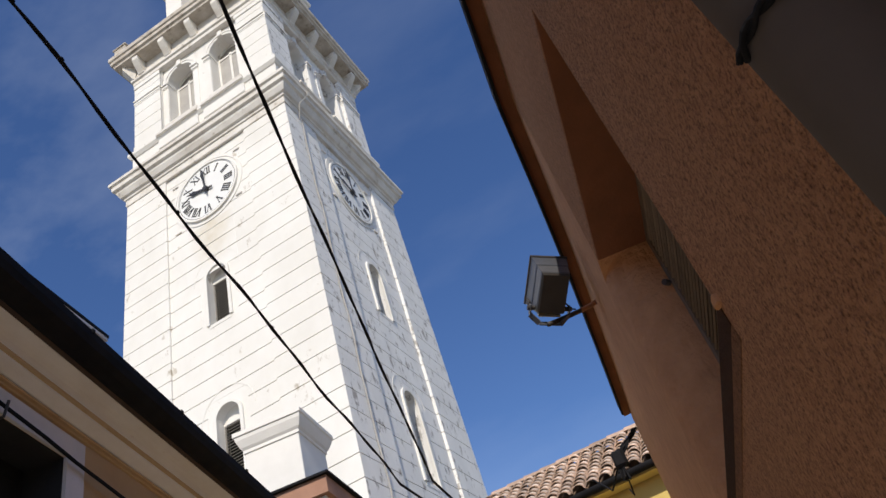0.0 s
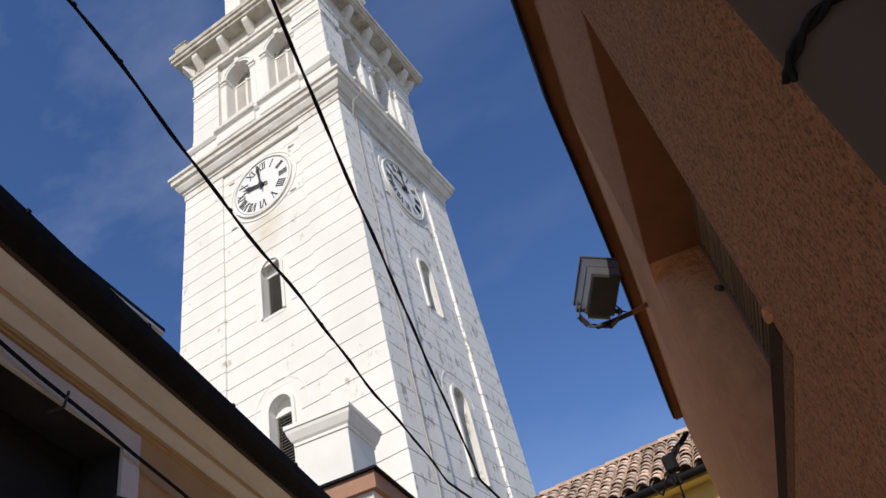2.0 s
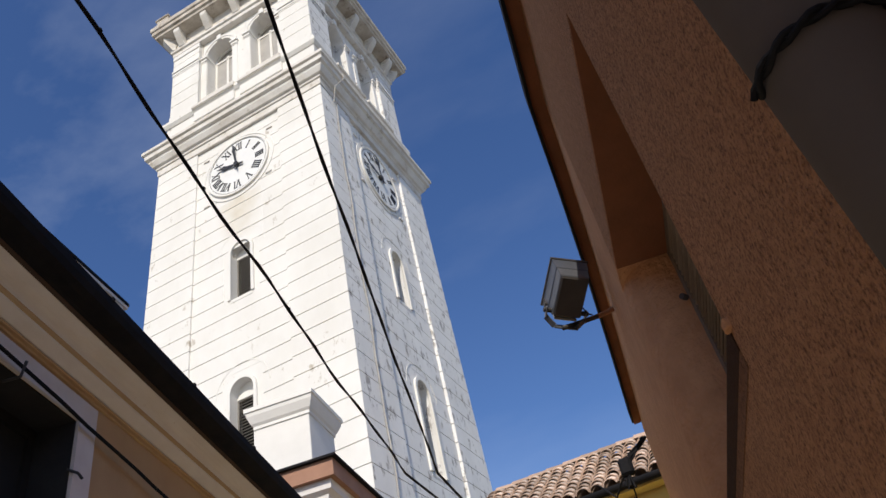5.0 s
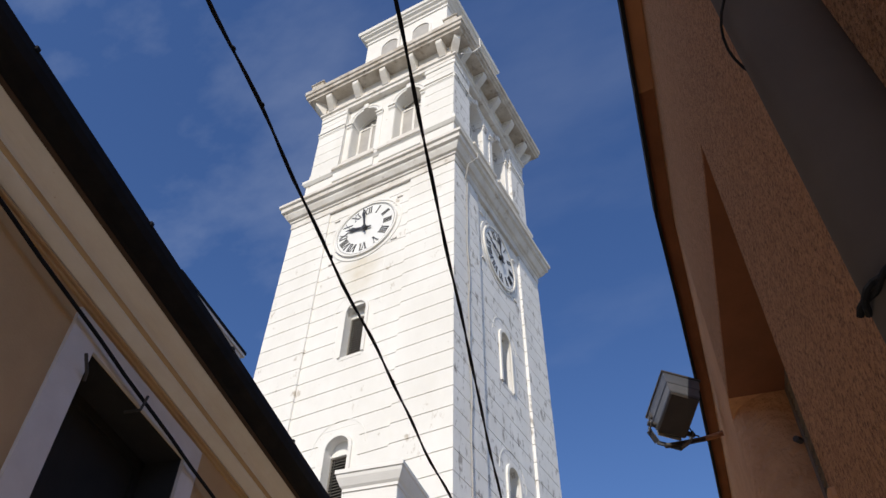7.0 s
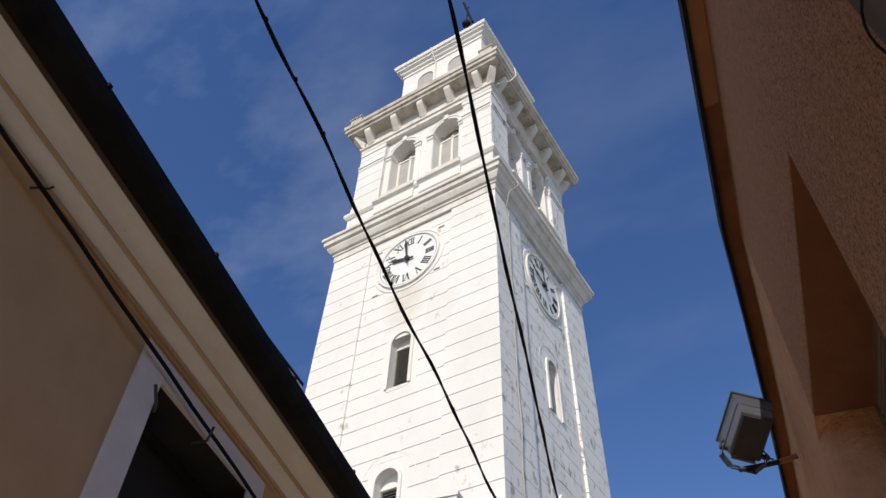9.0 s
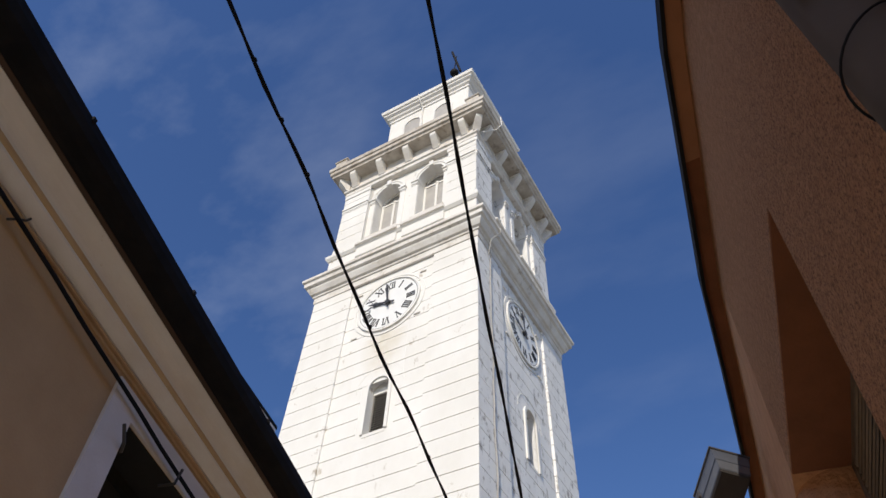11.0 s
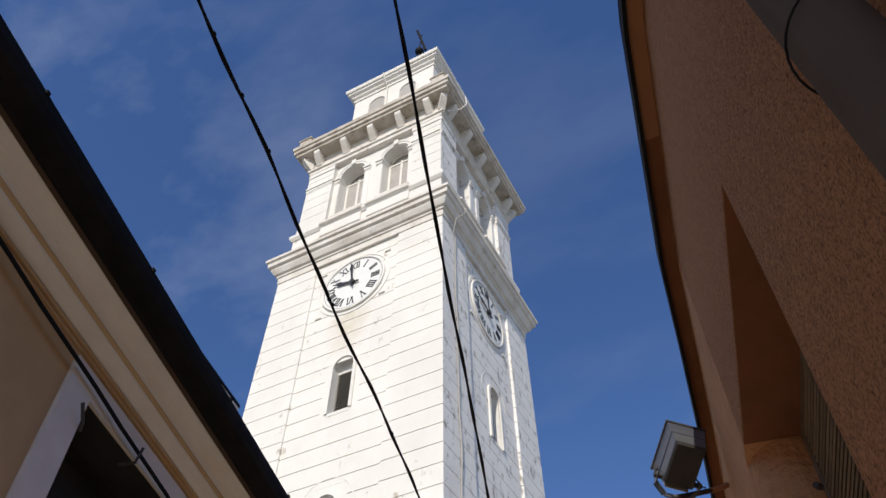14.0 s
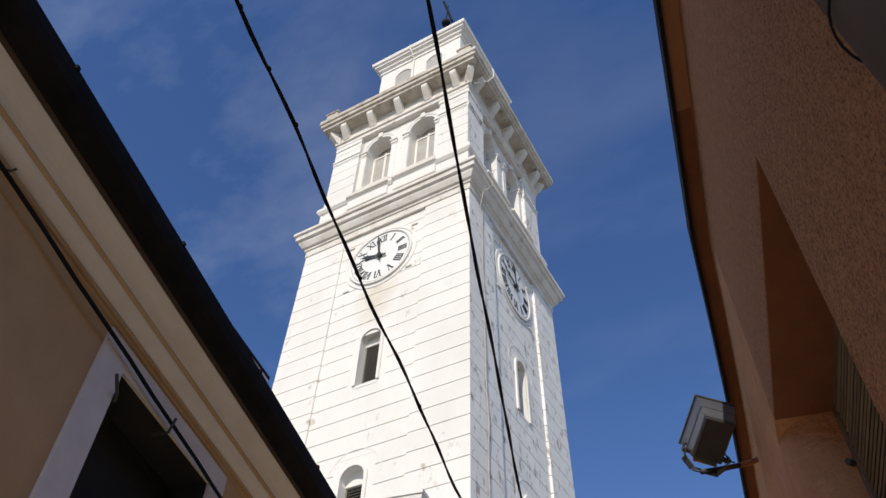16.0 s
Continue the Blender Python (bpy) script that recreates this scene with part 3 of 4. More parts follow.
        arch_infill(bm, s * WU, WR * 0.86, WSILL, WSPR, WR, WSPR + WR, yi + 0.40, yi + 0.46)
        quadbox(bm, s * WU - 0.045, s * WU + 0.045, yi + 0.39, yi + 0.47, WSILL, WSPR + 0.1)
        quadbox(bm, s * WU - WR, s * WU + WR, yi + 0.39, yi + 0.47, WSPR - 0.06, WSPR + 0.02)
        quadbox(bm, s * WU - WR, s * WU + WR, yi + 0.39, yi + 0.47, WSILL, WSILL + 0.08)
        win = part("window", bm, M_WHITE, tower, m=f)
        for q in (-1, 1):
            a, b = sorted((s * WU + q * 0.05, s * WU + q * WR * 0.86))
            box("pane", (a, b, yi + 0.42, yi + 0.44, WSILL + 0.08, WSPR - 0.06), M_GREYPANE, win)
        box("backing", (s * WU - WR, s * WU + WR, yi + 0.48, yi + 0.52, WSILL, WSPR + WR + 0.02), M_GREYPANE, win)
bm = bmesh.new()
square_rings(bm, [(BH - 0.75, Z_BF - 0.9), (BH - 0.75, 26.7)])
part("belfry_core", bm, M_VOID, tower)
bm = bmesh.new()
square_rings(bm, [(BH + 0.02, Z_BT - 0.02), (BH + 0.05, Z_BT), (BH + 0.05, Z_BT + 0.16), (BH + 0.11, Z_BT + 0.20), (BH + 0.11, Z_BT + 0.30), (BH + 0.03, Z_BT + 0.33),
                  (BH + 0.03, 26.74)])
part("belfry_frieze", bm, M_TRIM, tower)
UH = 3.34
bm = bmesh.new()
square_rings(bm, [(BH - 0.1, 26.68), (UH - 0.14, 26.72), (UH - 0.12, 26.82), (UH - 0.05, 26.86), (UH - 0.05, 27.02), (UH, 27.06), (UH, 27.26), (UH - 0.3, 27.36), (1.8, 27.38)])
part("upper_cornice", bm, M_STAINED, tower, "broad stained cornice slab with chipped edges")
mod = [(-BH - 0.02, 26.04), (-BH - 0.13, 26.06), (-BH - 0.21, 26.2), (-BH - 0.36, 26.42), (-UH + 0.19, 26.54), (-UH + 0.18, 26.705), (-BH + 0.02, 26.705)]
bm = bmesh.new()
extrude_profile(bm, mod, -0.12, 0.12)
modillion = part("modillion", bm, M_TRIM, tower, m=FACE[0] @ pose(-2.32, 0, 0), bevel=0.012)
for f in FACE:
    for k in range(5):
        if f is FACE[0] and k == 0:
            continue
        place("modillion", modillion.data, tower, m=f @ pose(-2.32 + 1.16 * k, 0, 0))
for a in (45, 135, 225, 315):
    place("modillion", modillion.data, tower, m=pose(0, 0, 0, 0, 0, a) @ Matrix.Translation((0, -1.10, 0)) @ Matrix.Diagonal((1, 1.0, 1, 1)))
for sx, sy in ((-1, -1), (1, -1), (1, 1), (-1, 1)):
    box("acroterion_block", (sx * 2.86 - 0.26, sx * 2.86 + 0.26, sy * 3.04 - 0.26, sy * 3.04 + 0.26, 27.27, 27.57), M_STAINED, tower, bevel=0.03)
    box("acroterion_cap", (sx * 2.86 - 0.30, sx * 2.86 + 0.30, sy * 3.04 - 0.30, sy * 3.04 + 0.30, 27.573, 27.65), M_STAINED, tower, bevel=0.02)

# attic, low pyramid, cross
AH = 1.92
bm = bmesh.new()
square_rings(bm, [(AH, 27.3), (AH, 31.84), (AH + 0.05, 31.87), (AH + 0.05, 31.98), (AH + 0.02, 32.0), (AH + 0.02, 32.08), (AH + 0.11, 32.14), (AH + 0.14, 32.22), (AH + 0.25, 32.31), (AH + 0.26, 32.40), (AH + 0.33, 32.44), (AH + 0.36, 32.62), (AH - 0.1, 32.7)])
part("attic", bm, M_WHITE, tower)
for f in FACE[:1]:
    for s in (-1, 1):
        bm = bmesh.new()
        arch_band(bm, s * 0.74, 0.38, 0.48, 29.9, 30.92, -AH - 0.05, -AH + 0.02)
        fr = part("attic_window", bm, M_WHITE, tower, m=f)
        bm = bmesh.new()
        quadbox(bm, s * 0.74 - 0.38, s * 0.74 + 0.38, -AH - 0.012, -AH + 0.02, 29.9, 30.92)
        pts = arch_points(s * 0.74, 0.38, 30.92)
        fan = [bm.verts.new((x, -AH - 0.012, z)) for x, z in pts]
        bm.faces.new(fan)
        part("pane", bm, M_GREYPANE, fr)
bm = bmesh.new()
square_rings(bm, [(AH - 0.1, 32.6), (0.06, 36.3)])
part("pyramid_roof", bm, M_ROOFDULL, tower)
bm = bmesh.new()
bmesh.ops.create_uvsphere(bm, u_segments=16, v_segments=10, radius=0.23, matrix=Matrix.Translation((-0.02, 0, 38.72)))
part("finial_ball", bm, M_CABLE, tower, "dark iron ball under the cross", smooth=True)
bm = bmesh.new()
sweep(bm, [(-0.03, 0, 36.2), (-0.02, 0, 39.5), (0.05, 0, 40.1), (0.03, 0, 40.55), (0.08, 0, 40.62)], 0.03, 8)
cross = part("cross", bm, M_CABLE, tower, "thin black iron cross on the roof")
bm = bmesh.new()
sweep(bm, [(-0.16, -0.1, 41.2), (0.26, 0.12, 38.85)], 0.065, 8)
part("cross_arm", bm, M_CABLE, cross)

# lightning conductor cables on the shaded side and on the attic
bm = bmesh.new()
pts = [(HALF + 0.035 + 0.0048 * k + 0.01 * math.sin(k * 1.7), -2.2 + 0.03 * math.sin(k * 0.9), 20.0 - 0.5 * k) for k in range(38)]
sweep(bm, pts, 0.018, 6)
part("conductor_cable", bm, M_GREYPANE, tower)
bm = bmesh.new()
sweep(bm, [(HALF + 0.39, -2.15, 20.7), (HALF + 0.40, -2.2, 20.4), (HALF + 0.20, -2.4, 20.0), (HALF + 0.05, -2.3, 19.5)], 0.02, 6)
part("conductor_cable", bm, M_GREYPANE, tower)
bm = bmesh.new()
sweep(bm, [(-0.33, -AH - 0.30, 32.64), (-0.33, -AH - 0.40, 32.55), (-0.30, -AH - 0.30, 32.2), (-0.28, -AH - 0.06, 31.8), (-0.24, -AH - 0.05, 29.0)], 0.03, 6)
part("conductor_cable", bm, M_WHITE, tower)
bm = bmesh.new()
sweep(bm, [(UH + 0.02, -2.0, 27.75), (UH + 0.05, -2.0, 27.15), (UH - 0.1, -2.2, 26.6), (BH + 0.2, -2.6, 26.1)], 0.02, 6)
part("conductor_cable", bm, M_WHITE, tower)

# ---------- annexe with corner pier ----------
AX = pose(0.24, -2.2, 0, 0, 0, 9.5)
annexe = thing("annexe", "cream annexe with terracotta fascia at the foot of the tower", "building", AX)
bm = bmesh.new()
quadbox(bm, -6.5, 0.0, 0.12, 2.3, 0, 6.27)
part("wall", bm, M_CREAM, annexe)
bm = bmesh.new()
quadbox(bm, -6.5, -0.02, 0.1, 2.3, 6.27, 6.80)
part("parapet_core", bm, M_CREAM, annexe)
prof = [(0.12, 5.92), (0.06, 5.95), (0.02, 6.12), (-0.03, 6.17), (-0.05, 6.29), (-0.12, 6.34), (-0.14, 6.47), (0.12, 6.47)]
bm = bmesh.new()
loops = []
for y, z in prof:
    d = 0.12 - y
    loops.append([bm.verts.new(p) for p in ((-6.5, y, z), (0.0 + d, y, z), (0.0 + d, 2.3, z))])
for a, b in zip(loops, loops[1:] + loops[:1]):
    for k in range(2):
        bm.faces.new((a[k], a[k + 1], b[k + 1], b[k]))
part("cornice", bm, M_CREAM, annexe, "cream moulded cornice")
bm = bmesh.new()
for dims in ((-6.5, 0.34, -0.22, 0.12, 6.474, 6.73), (-0.02, 0.34, 0.12, 2.3, 6.474, 6.73)):
    quadbox(bm, *dims)
part("fascia", bm, M_FASCIA, annexe, "terracotta-brown fascia board")
bm = bmesh.new()
for dims in ((-6.5, 0.40, -0.28, 0.14, 6.734, 6.77), (-0.02, 0.40, 0.14, 2.3, 6.734, 6.77)):
    quadbox(bm, *dims)
part("roof_edge", bm, M_GUTTER, annexe)
bm = bmesh.new()
quadbox(bm, -1.02, -0.10, 0.10, 1.08, 6.77, 7.88)
pier = part("corner_pier", bm, M_PIER, annexe, "plastered corner pier with a moulded cap", bevel=0.01)
bm = bmesh.new()
capp = [(0.0, 7.74), (0.02, 7.75), (0.02, 7.80), (0.05, 7.84), (0.10, 7.96), (0.11, 8.02), (0.13, 8.03), (0.13, 8.10), (-0.1, 8.14)]
lp = []
for o, z in capp:
    lp.append([bm.verts.new(p) for p in ((-1.02 - o, 0.10 - o, z), (-0.10 + o, 0.10 - o, z), (-0.10 + o, 1.08 + o, z), (-1.02 - o, 1.08 + o, z))])
for a, b in zip(lp, lp[1:]):
    for k in range(4):
        bm.faces.new((a[k], a[(k + 1) % 4], b[(k + 1) % 4], b[k]))
bm.faces.new(lp[0][::-1])
bm.faces.new(lp[-1])
part("cap", bm, M_PIER, pier)

# ---------- house with the black gutter (ochre, window) ----------
LDIR = 15.3
# local x runs along the street away from the camera, local y points into the house
LX = pose(1.343, -7.966, 0.09) @ Matrix.Rotation(radians(90 + LDIR), 4, "Z")
ochre = thing("ochre_house", "ochre plastered house with a moulded cornice and black gutter", "house", LX)
L0, L1 = -10.0, 4.9
WZ0, WZ1, WX0, WX1 = 3.35, 5.07, -0.76, 0.75
bm = bmesh.new()
for dims in ((L0, WX0, 0, 0.45, -0.1, 5.65), (WX1, L1, 0, 0.45, -0.1, 5.65), (WX0, WX1, 0, 0.45, -0.1, WZ0), (WX0, WX1, 0, 0.45, WZ1, 5.65)):
    quadbox(bm, *dims)
part("wall", bm, M_TAN, ochre)
bm = bmesh.new()
quadbox(bm, L0, L0 + 0.4, 0.45, 6, -0.1, 5.7)
quadbox(bm, L1 - 0.4, L1, 0.45, 6, -0.1, 5.7)
quadbox(bm, L0, L1, 5.6, 6, -0.1, 5.7)
part("back_wall", bm, M_TAN, ochre)
bm = bmesh.new()
extrude_profile(bm, [(0.0, 5.318), (-0.018, 5.32), (-0.022, 5.332), (-0.008, 5.34), (-0.008, 5.352), (-0.032, 5.356), (-0.036, 5.372), (-0.026, 5.38), (0.0, 5.38)], L0, L1)
part("lower_moulding", bm, M_OCHRELINE, ochre, "ochre painted bead moulding")
bm = bmesh.new()
extrude_profile(bm, [(0.0, 5.387), (-0.035, 5.387), (-0.135, 5.437), (-0.14, 5.455), (0.0, 5.455)], L0, L1)
part("cornice_fascia", bm, M_CREAM, ochre, "cream lower band of the cornice")
bm = bmesh.new()
extrude_profile(bm, [(0.0, 5.456), (-0.142, 5.456), (-0.165, 5.462), (-0.17, 5.48), (0.0, 5.48)], L0, L1)
part("cornice_step", bm, M_STEP, ochre, "dirty ochre step of the cornice")
cov = [(0.0, 5.482), (-0.168, 5.482)]
cov += [(-0.17 - 0.13 * (1 - math.cos(t)), 5.485 + 0.115 * math.sin(t)) for t in (0.2, 0.5, 0.8, 1.1, 1.4)]
cov += [(-0.31, 5.605), (-0.31, 5.66), (0.0, 5.66)]
bm = bmesh.new()
extrude_profile(bm, cov, L0, L1)
part("cornice", bm, M_CREAM, ochre, "cream coved cornice")
# added strip where the cream cove fades to dark at the gutter
bm = bmesh.new()
extrude_profile(bm, [(-0.313, 5.606), (-0.35, 5.612), (-0.35, 5.65), (-0.313, 5.66)], L0, L1)
part("eave_strip", bm, M_EAVEDARK, ochre, "dark brown edge strip behind the gutter")
gut = [(-0.352, 5.614), (-0.40, 5.60), (-0.48, 5.61), (-0.535, 5.645), (-0.56, 5.70), (-0.565, 5.765), (-0.545, 5.765), (-0.54, 5.70), (-0.352, 5.69)]
bm = bmesh.new()
extrude_profile(bm, gut, L0, L1)
part("gutter", bm, M_GUTTER, ochre, "black metal gutter")
bm = bmesh.new()
v = [bm.verts.new(p) for p in ((L0, -0.53, 5.76), (L1, -0.53, 5.76), (L1, 3.0, 7.1), (L0, 3.0, 7.1), (L1, 6.4, 5.76), (L0, 6.4, 5.76))]
bm.faces.new((v[0], v[1], v[2], v[3]))
bm.faces.new((v[3], v[2], v[4], v[5]))
bmesh.ops.solidify(bm, geom=bm.faces[:], thickness=-0.07)
part("roof", bm, M_ROOFDULL, ochre)
win = thing("window", "", "")
win.parent = ochre
for key in list(win.keys()):
    del win[key]
for dims in ((WX0 - 0.28, WX0, -0.03, 0.10, WZ0 - 0.1, WZ1), (WX1, WX1 + 0.24, -0.03, 0.10, WZ0 - 0.1, WZ1), (WX0 - 0.28, WX1 + 0.24, -0.03, 0.10, WZ1 + 0.0005, WZ1 + 0.20)):
    box("surround", dims, M_FRAMEWHITE, win, "grey-white plaster surround")
box("window_sill", (WX0 - 0.3, WX1 + 0.3, -0.12, 0.3, WZ0 - 0.22, WZ0 - 0.11), M_FRAMEWHITE, win, bevel=0.01)
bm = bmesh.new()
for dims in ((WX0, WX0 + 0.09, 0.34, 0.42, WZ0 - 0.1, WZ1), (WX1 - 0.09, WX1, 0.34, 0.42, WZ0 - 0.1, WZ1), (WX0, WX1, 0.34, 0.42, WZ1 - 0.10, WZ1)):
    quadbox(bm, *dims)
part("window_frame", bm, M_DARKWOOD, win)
# black sheet in place of glass, stands in for the unlit room
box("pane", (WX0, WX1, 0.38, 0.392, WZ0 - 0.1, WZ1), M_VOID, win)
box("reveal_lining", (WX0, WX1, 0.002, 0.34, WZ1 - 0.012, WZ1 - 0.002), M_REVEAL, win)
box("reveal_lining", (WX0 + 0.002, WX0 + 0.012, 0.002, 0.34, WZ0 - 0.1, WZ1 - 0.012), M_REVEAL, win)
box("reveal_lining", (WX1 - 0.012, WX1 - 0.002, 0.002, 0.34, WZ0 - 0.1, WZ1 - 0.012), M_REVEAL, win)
for path in (((-0.13, 0.03, 4.97), (-0.12, -0.10, 4.98), (-0.10, -0.11, 5.12)), ((WX0 + 0.03, -0.03, 4.83), (WX0 - 0.02, -0.07, 4.86), (WX0 - 0.13, -0.10, 4.94)), ((WX1 - 0.04, 0.0, 4.62), (WX1 + 0.02, -0.06, 4.60), (WX1 + 0.06, -0.08, 4.56))):
    bm = bmesh.new()
    sweep(bm, path, 0.013, 6)
    part("hook", bm, M_IRON, win)

bm = bmesh.new()
sweep(bm, [(-2.48, 0.02, 5.275), (-2.45, -0.05, 5.295), (-2.42, -0.085, 5.31), (-2.41, -0.10, 5.34)], 0.009, 6)
part("cable_hook", bm, M_IRON, ochre)

# roof hatch behind the gutter
hatch = thing("roof_hatch", "pale roof hatch with a dark edge, slightly raised", "roof hatch", LX @ pose(0.53, 0, 6.70, 0, -5.6, 0))
box("frame", (0.0, 0.94, 0.14, 0.9, -0.45, -0.0), M_PIER, hatch)
box("leaf", (-0.5, 1.0, 0.12, 0.95, 0.002, 0.035), M_PIER, hatch)
box("edge", (-0.5, 1.01, 0.11, 0.96, 0.037, 0.07), M_GUTTER, hatch)

# cable under the cornice
bm = bmesh.new()
pts = [(-6 + 0.4 * k, -0.075, 5.085 - (0.031 if k < 15 else 0.03) * (k - 15) + 0.006 * math.sin(k * 2.1)) for k in range(26)]
sweep(bm, pts, 0.017, 6)
tagged(part("wall_cable", bm, M_CABLE, None, m=LX), "black cable strung under the cornice of the house", "cable")

# ---------- orange house along the street ----------
WALL = [(6.92, -13.6), (6.63, -12.0), (6.34, -10.4), (6.03, -9.19), (5.8755, -8.36), (5.68, -7.31), (5.54, -6.24), (5.38, -5.1), (5.09, -3.2), (4.76, -1.1)]
orange = thing("orange_house", "orange rendered house with rough and smooth plaster under a brown eave", "house")


def wall_at(y):
    for (xa, ya), (xb, yb) in zip(WALL, WALL[1:]):
        if ya <= y <= yb:
            return xa + (xb - xa) * (y - ya) / (yb - ya)
    return WALL[0][0] if y < WALL[0][1] else WALL[-1][0]


def wall_strip(name, mat, y0, y1, z0, z1, parent, off=0.0, thick=0.45, label=""):
    """A length of the bent wall between two heights."""
    ys = sorted({y0, y1} | {y for _, y in WALL if y0 < y < y1})
    bm = bmesh.new()
    rows = []
    for y in ys:
        x = wall_at(y) - off
        rows.append([bm.verts.new(p) for p in ((x, y, z0), (x, y, z1), (x + thick, y, z1), (x + thick, y, z0))])
    for a, b in zip(rows, rows[1:]):
        for k in range(4):
            bm.faces.new((a[k], b[k], b[(k + 1) % 4], a[(k + 1) % 4]))
    bm.faces.new(rows[0])
    bm.faces.new(rows[-1][::-1])
    return part(name, bm, mat, parent, label)


OY0, OY1, OZ0, OZ1, EAVE = -9.19, -7.31, 2.69, 4.32, 6.0
wall_strip("wall", M_RENDER, -13.6, OY0, 0, EAVE, orange, label="rough orange-brown render")
wall_strip("wall", M_RENDER, OY0, OY1, 0, OZ0, orange)
wall_strip("wall", M_RENDER, OY0, OY1, OZ1, EAVE, orange)
wall_strip("wall", M_SMOOTH, OY1, -1.1, OZ1, EAVE, orange, label="smooth pale orange plaster")
wall_strip("wall", M_SMOOTH, OY1, -1.1, 0, OZ0, orange)
wall_strip("wall", M_SMOOTH, OY1 + 0.45, -1.1, OZ0, OZ1, orange)
# worn, rounded far corner of the opening
bm = bmesh.new()
ux, uy = -0.183, 0.983
inner = (5.68 + 0.40 * uy, OY1 - 0.40 * ux)
plan = [inner, (5.68 + 0.32 * uy, OY1 - 0.32 * ux)]
for k in range(1, 9):
    t = k / 8 * math.pi / 2
    a, dpt = 0.30 * (1 - math.cos(t)), 0.30 * (1 - math.sin(t))
    y = OY1 + a * uy
    plan.append((wall_at(y) + dpt, y - dpt * ux))
plan += [(wall_at(OY1 + 0.45), OY1 + 0.45), (wall_at(OY1 + 0.45) + 0.45, OY1 + 0.45)]
lo = [bm.verts.new((x, y, OZ0)) for x, y in plan]
hi = [bm.verts.new((x, y, OZ1)) for x, y in plan]
for k in range(len(plan)):
    j = (k + 1) % len(plan)
    bm.faces.new((lo[k], lo[j], hi[j], hi[k]))
bm.faces.new(lo[::-1])
bm.faces.new(hi)
part("rounded_jamb", bm, M_SMOOTH, orange)
bm = bmesh.new()
quadbox(bm, 5.37, 12.0, -1.5, -1.1, 0, EAVE)
quadbox(bm, 11.6, 12.0, -13.6, -1.1, 0, EAVE)
quadbox(bm, 7.37, 12.0, -13.6, -13.2, 0, EAVE)
part("back_wall", bm, M_SMOOTH, orange)
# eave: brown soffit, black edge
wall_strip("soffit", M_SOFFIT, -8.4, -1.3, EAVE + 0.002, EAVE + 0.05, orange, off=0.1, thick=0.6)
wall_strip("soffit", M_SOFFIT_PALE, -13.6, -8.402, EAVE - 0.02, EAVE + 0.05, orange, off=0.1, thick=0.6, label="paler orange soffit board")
wall_strip("gutter", M_GUTTER, -13.6, -1.5, EAVE - 0.06, EAVE + 0.10, orange, off=0.128, thick=0.026, label="black metal eave edge")
bm = bmesh.new()
v = [bm.verts.new(p) for p in ((6.77, -13.6, EAVE + 0.11), (4.74, -1.2, EAVE + 0.11), (8.6, -1.2, 7.6), (9.2, -13.6, 7.6), (12.2, -1.2, EAVE), (12.2, -13.6, EAVE))]
bm.faces.new((v[0], v[1], v[2], v[3]))
bm.faces.new((v[3], v[2], v[4], v[5]))
bmesh.ops.solidify(bm, geom=bm.faces[:], thickness=-0.05)
part("roof", bm, M_ROOFDULL, orange)

# recessed louvred shutter in the opening
RX = Matrix.Translation((6.03, OY0, 0)) @ Matrix.Rotation(math.atan2(OY1 - OY0, 5.68 - 6.03), 4, "Z")
SPAN = math.hypot(5.68 - 6.03, OY1 - OY0)
# local x along the wall away from the camera, local y towards the street
random.seed(21)
shut = thing("shutter", "", "", RX)
shut.parent = orange
for key in list(shut.keys()):
    del shut[key]
D = -0.34
bm = bmesh.new()
for dims in ((0, 0.07, D - 0.02, D + 0.025, OZ0, OZ1), (SPAN - 0.07, SPAN, D - 0.02, D + 0.025, OZ0, OZ1), (0, SPAN, D - 0.02, D + 0.025, OZ1 - 0.06, OZ1), (0, SPAN, D - 0.02, D + 0.025, OZ0, OZ0 + 0.07),
             (SPAN / 2 - 0.05, SPAN / 2 + 0.05, D - 0.02, D + 0.025, OZ0, OZ1)):
    quadbox(bm, *dims)
part("shutter_frame", bm, M_SHUTTER, shut)
bm = bmesh.new()
quadbox(bm, 0.03, SPAN - 0.03, -0.026, 0.026, -0.006, 0.006, Matrix.Rotation(radians(-50), 4, "X"))
slat = bpy.data.meshes.new("shutter_slat")
bm.to_mesh(slat)
bm.free()
slat.materials.append(M_SHUTTER)
for k in range(36):
    place("slat", slat, shut, m=pose(0, D, OZ0 + 0.09 + k * 0.0425, random.uniform(-2, 2)))
box("backing", (0, SPAN, D - 0.08, D - 0.05, OZ0, OZ1), M_VOID, shut)
box("sill", (0.02, SPAN, D, -0.01, OZ0 - 0.03, OZ0 + 0.012), M_SMOOTH, shut, "plastered sill")
box("sill_end", (-0.035, 0.01, -0.05, 0.016, OZ0 - 0.025, OZ0 + 0.012), M_SMOOTH, shut, "small pale stone block", bevel=0.005)
# painted shade along the wall below the sill, in two steps
box("shade_band", (0.0, SPAN + 0.3, -0.02, 0.004, OZ0 - 0.085, OZ0 - 0.002), M_DARKBAND, shut, "strip of painted shade under the opening")
box("shade_band", (0.0, SPAN + 0.3, -0.02, 0.003, OZ0 - 0.14, OZ0 - 0.0855), M_SHADEEDGE, shut, "fainter lower edge of the painted shade")
# added board; its dark colour offsets the bounce light on the lintel's underside
box("lintel_board", (0.002, SPAN - 0.002, D, -0.004, OZ1 - 0.012, OZ1 - 0.002), M_SOFFIT, shut, "added brown board under the lintel")
# the near jamb leans out towards its foot
bm = bmesh.new()
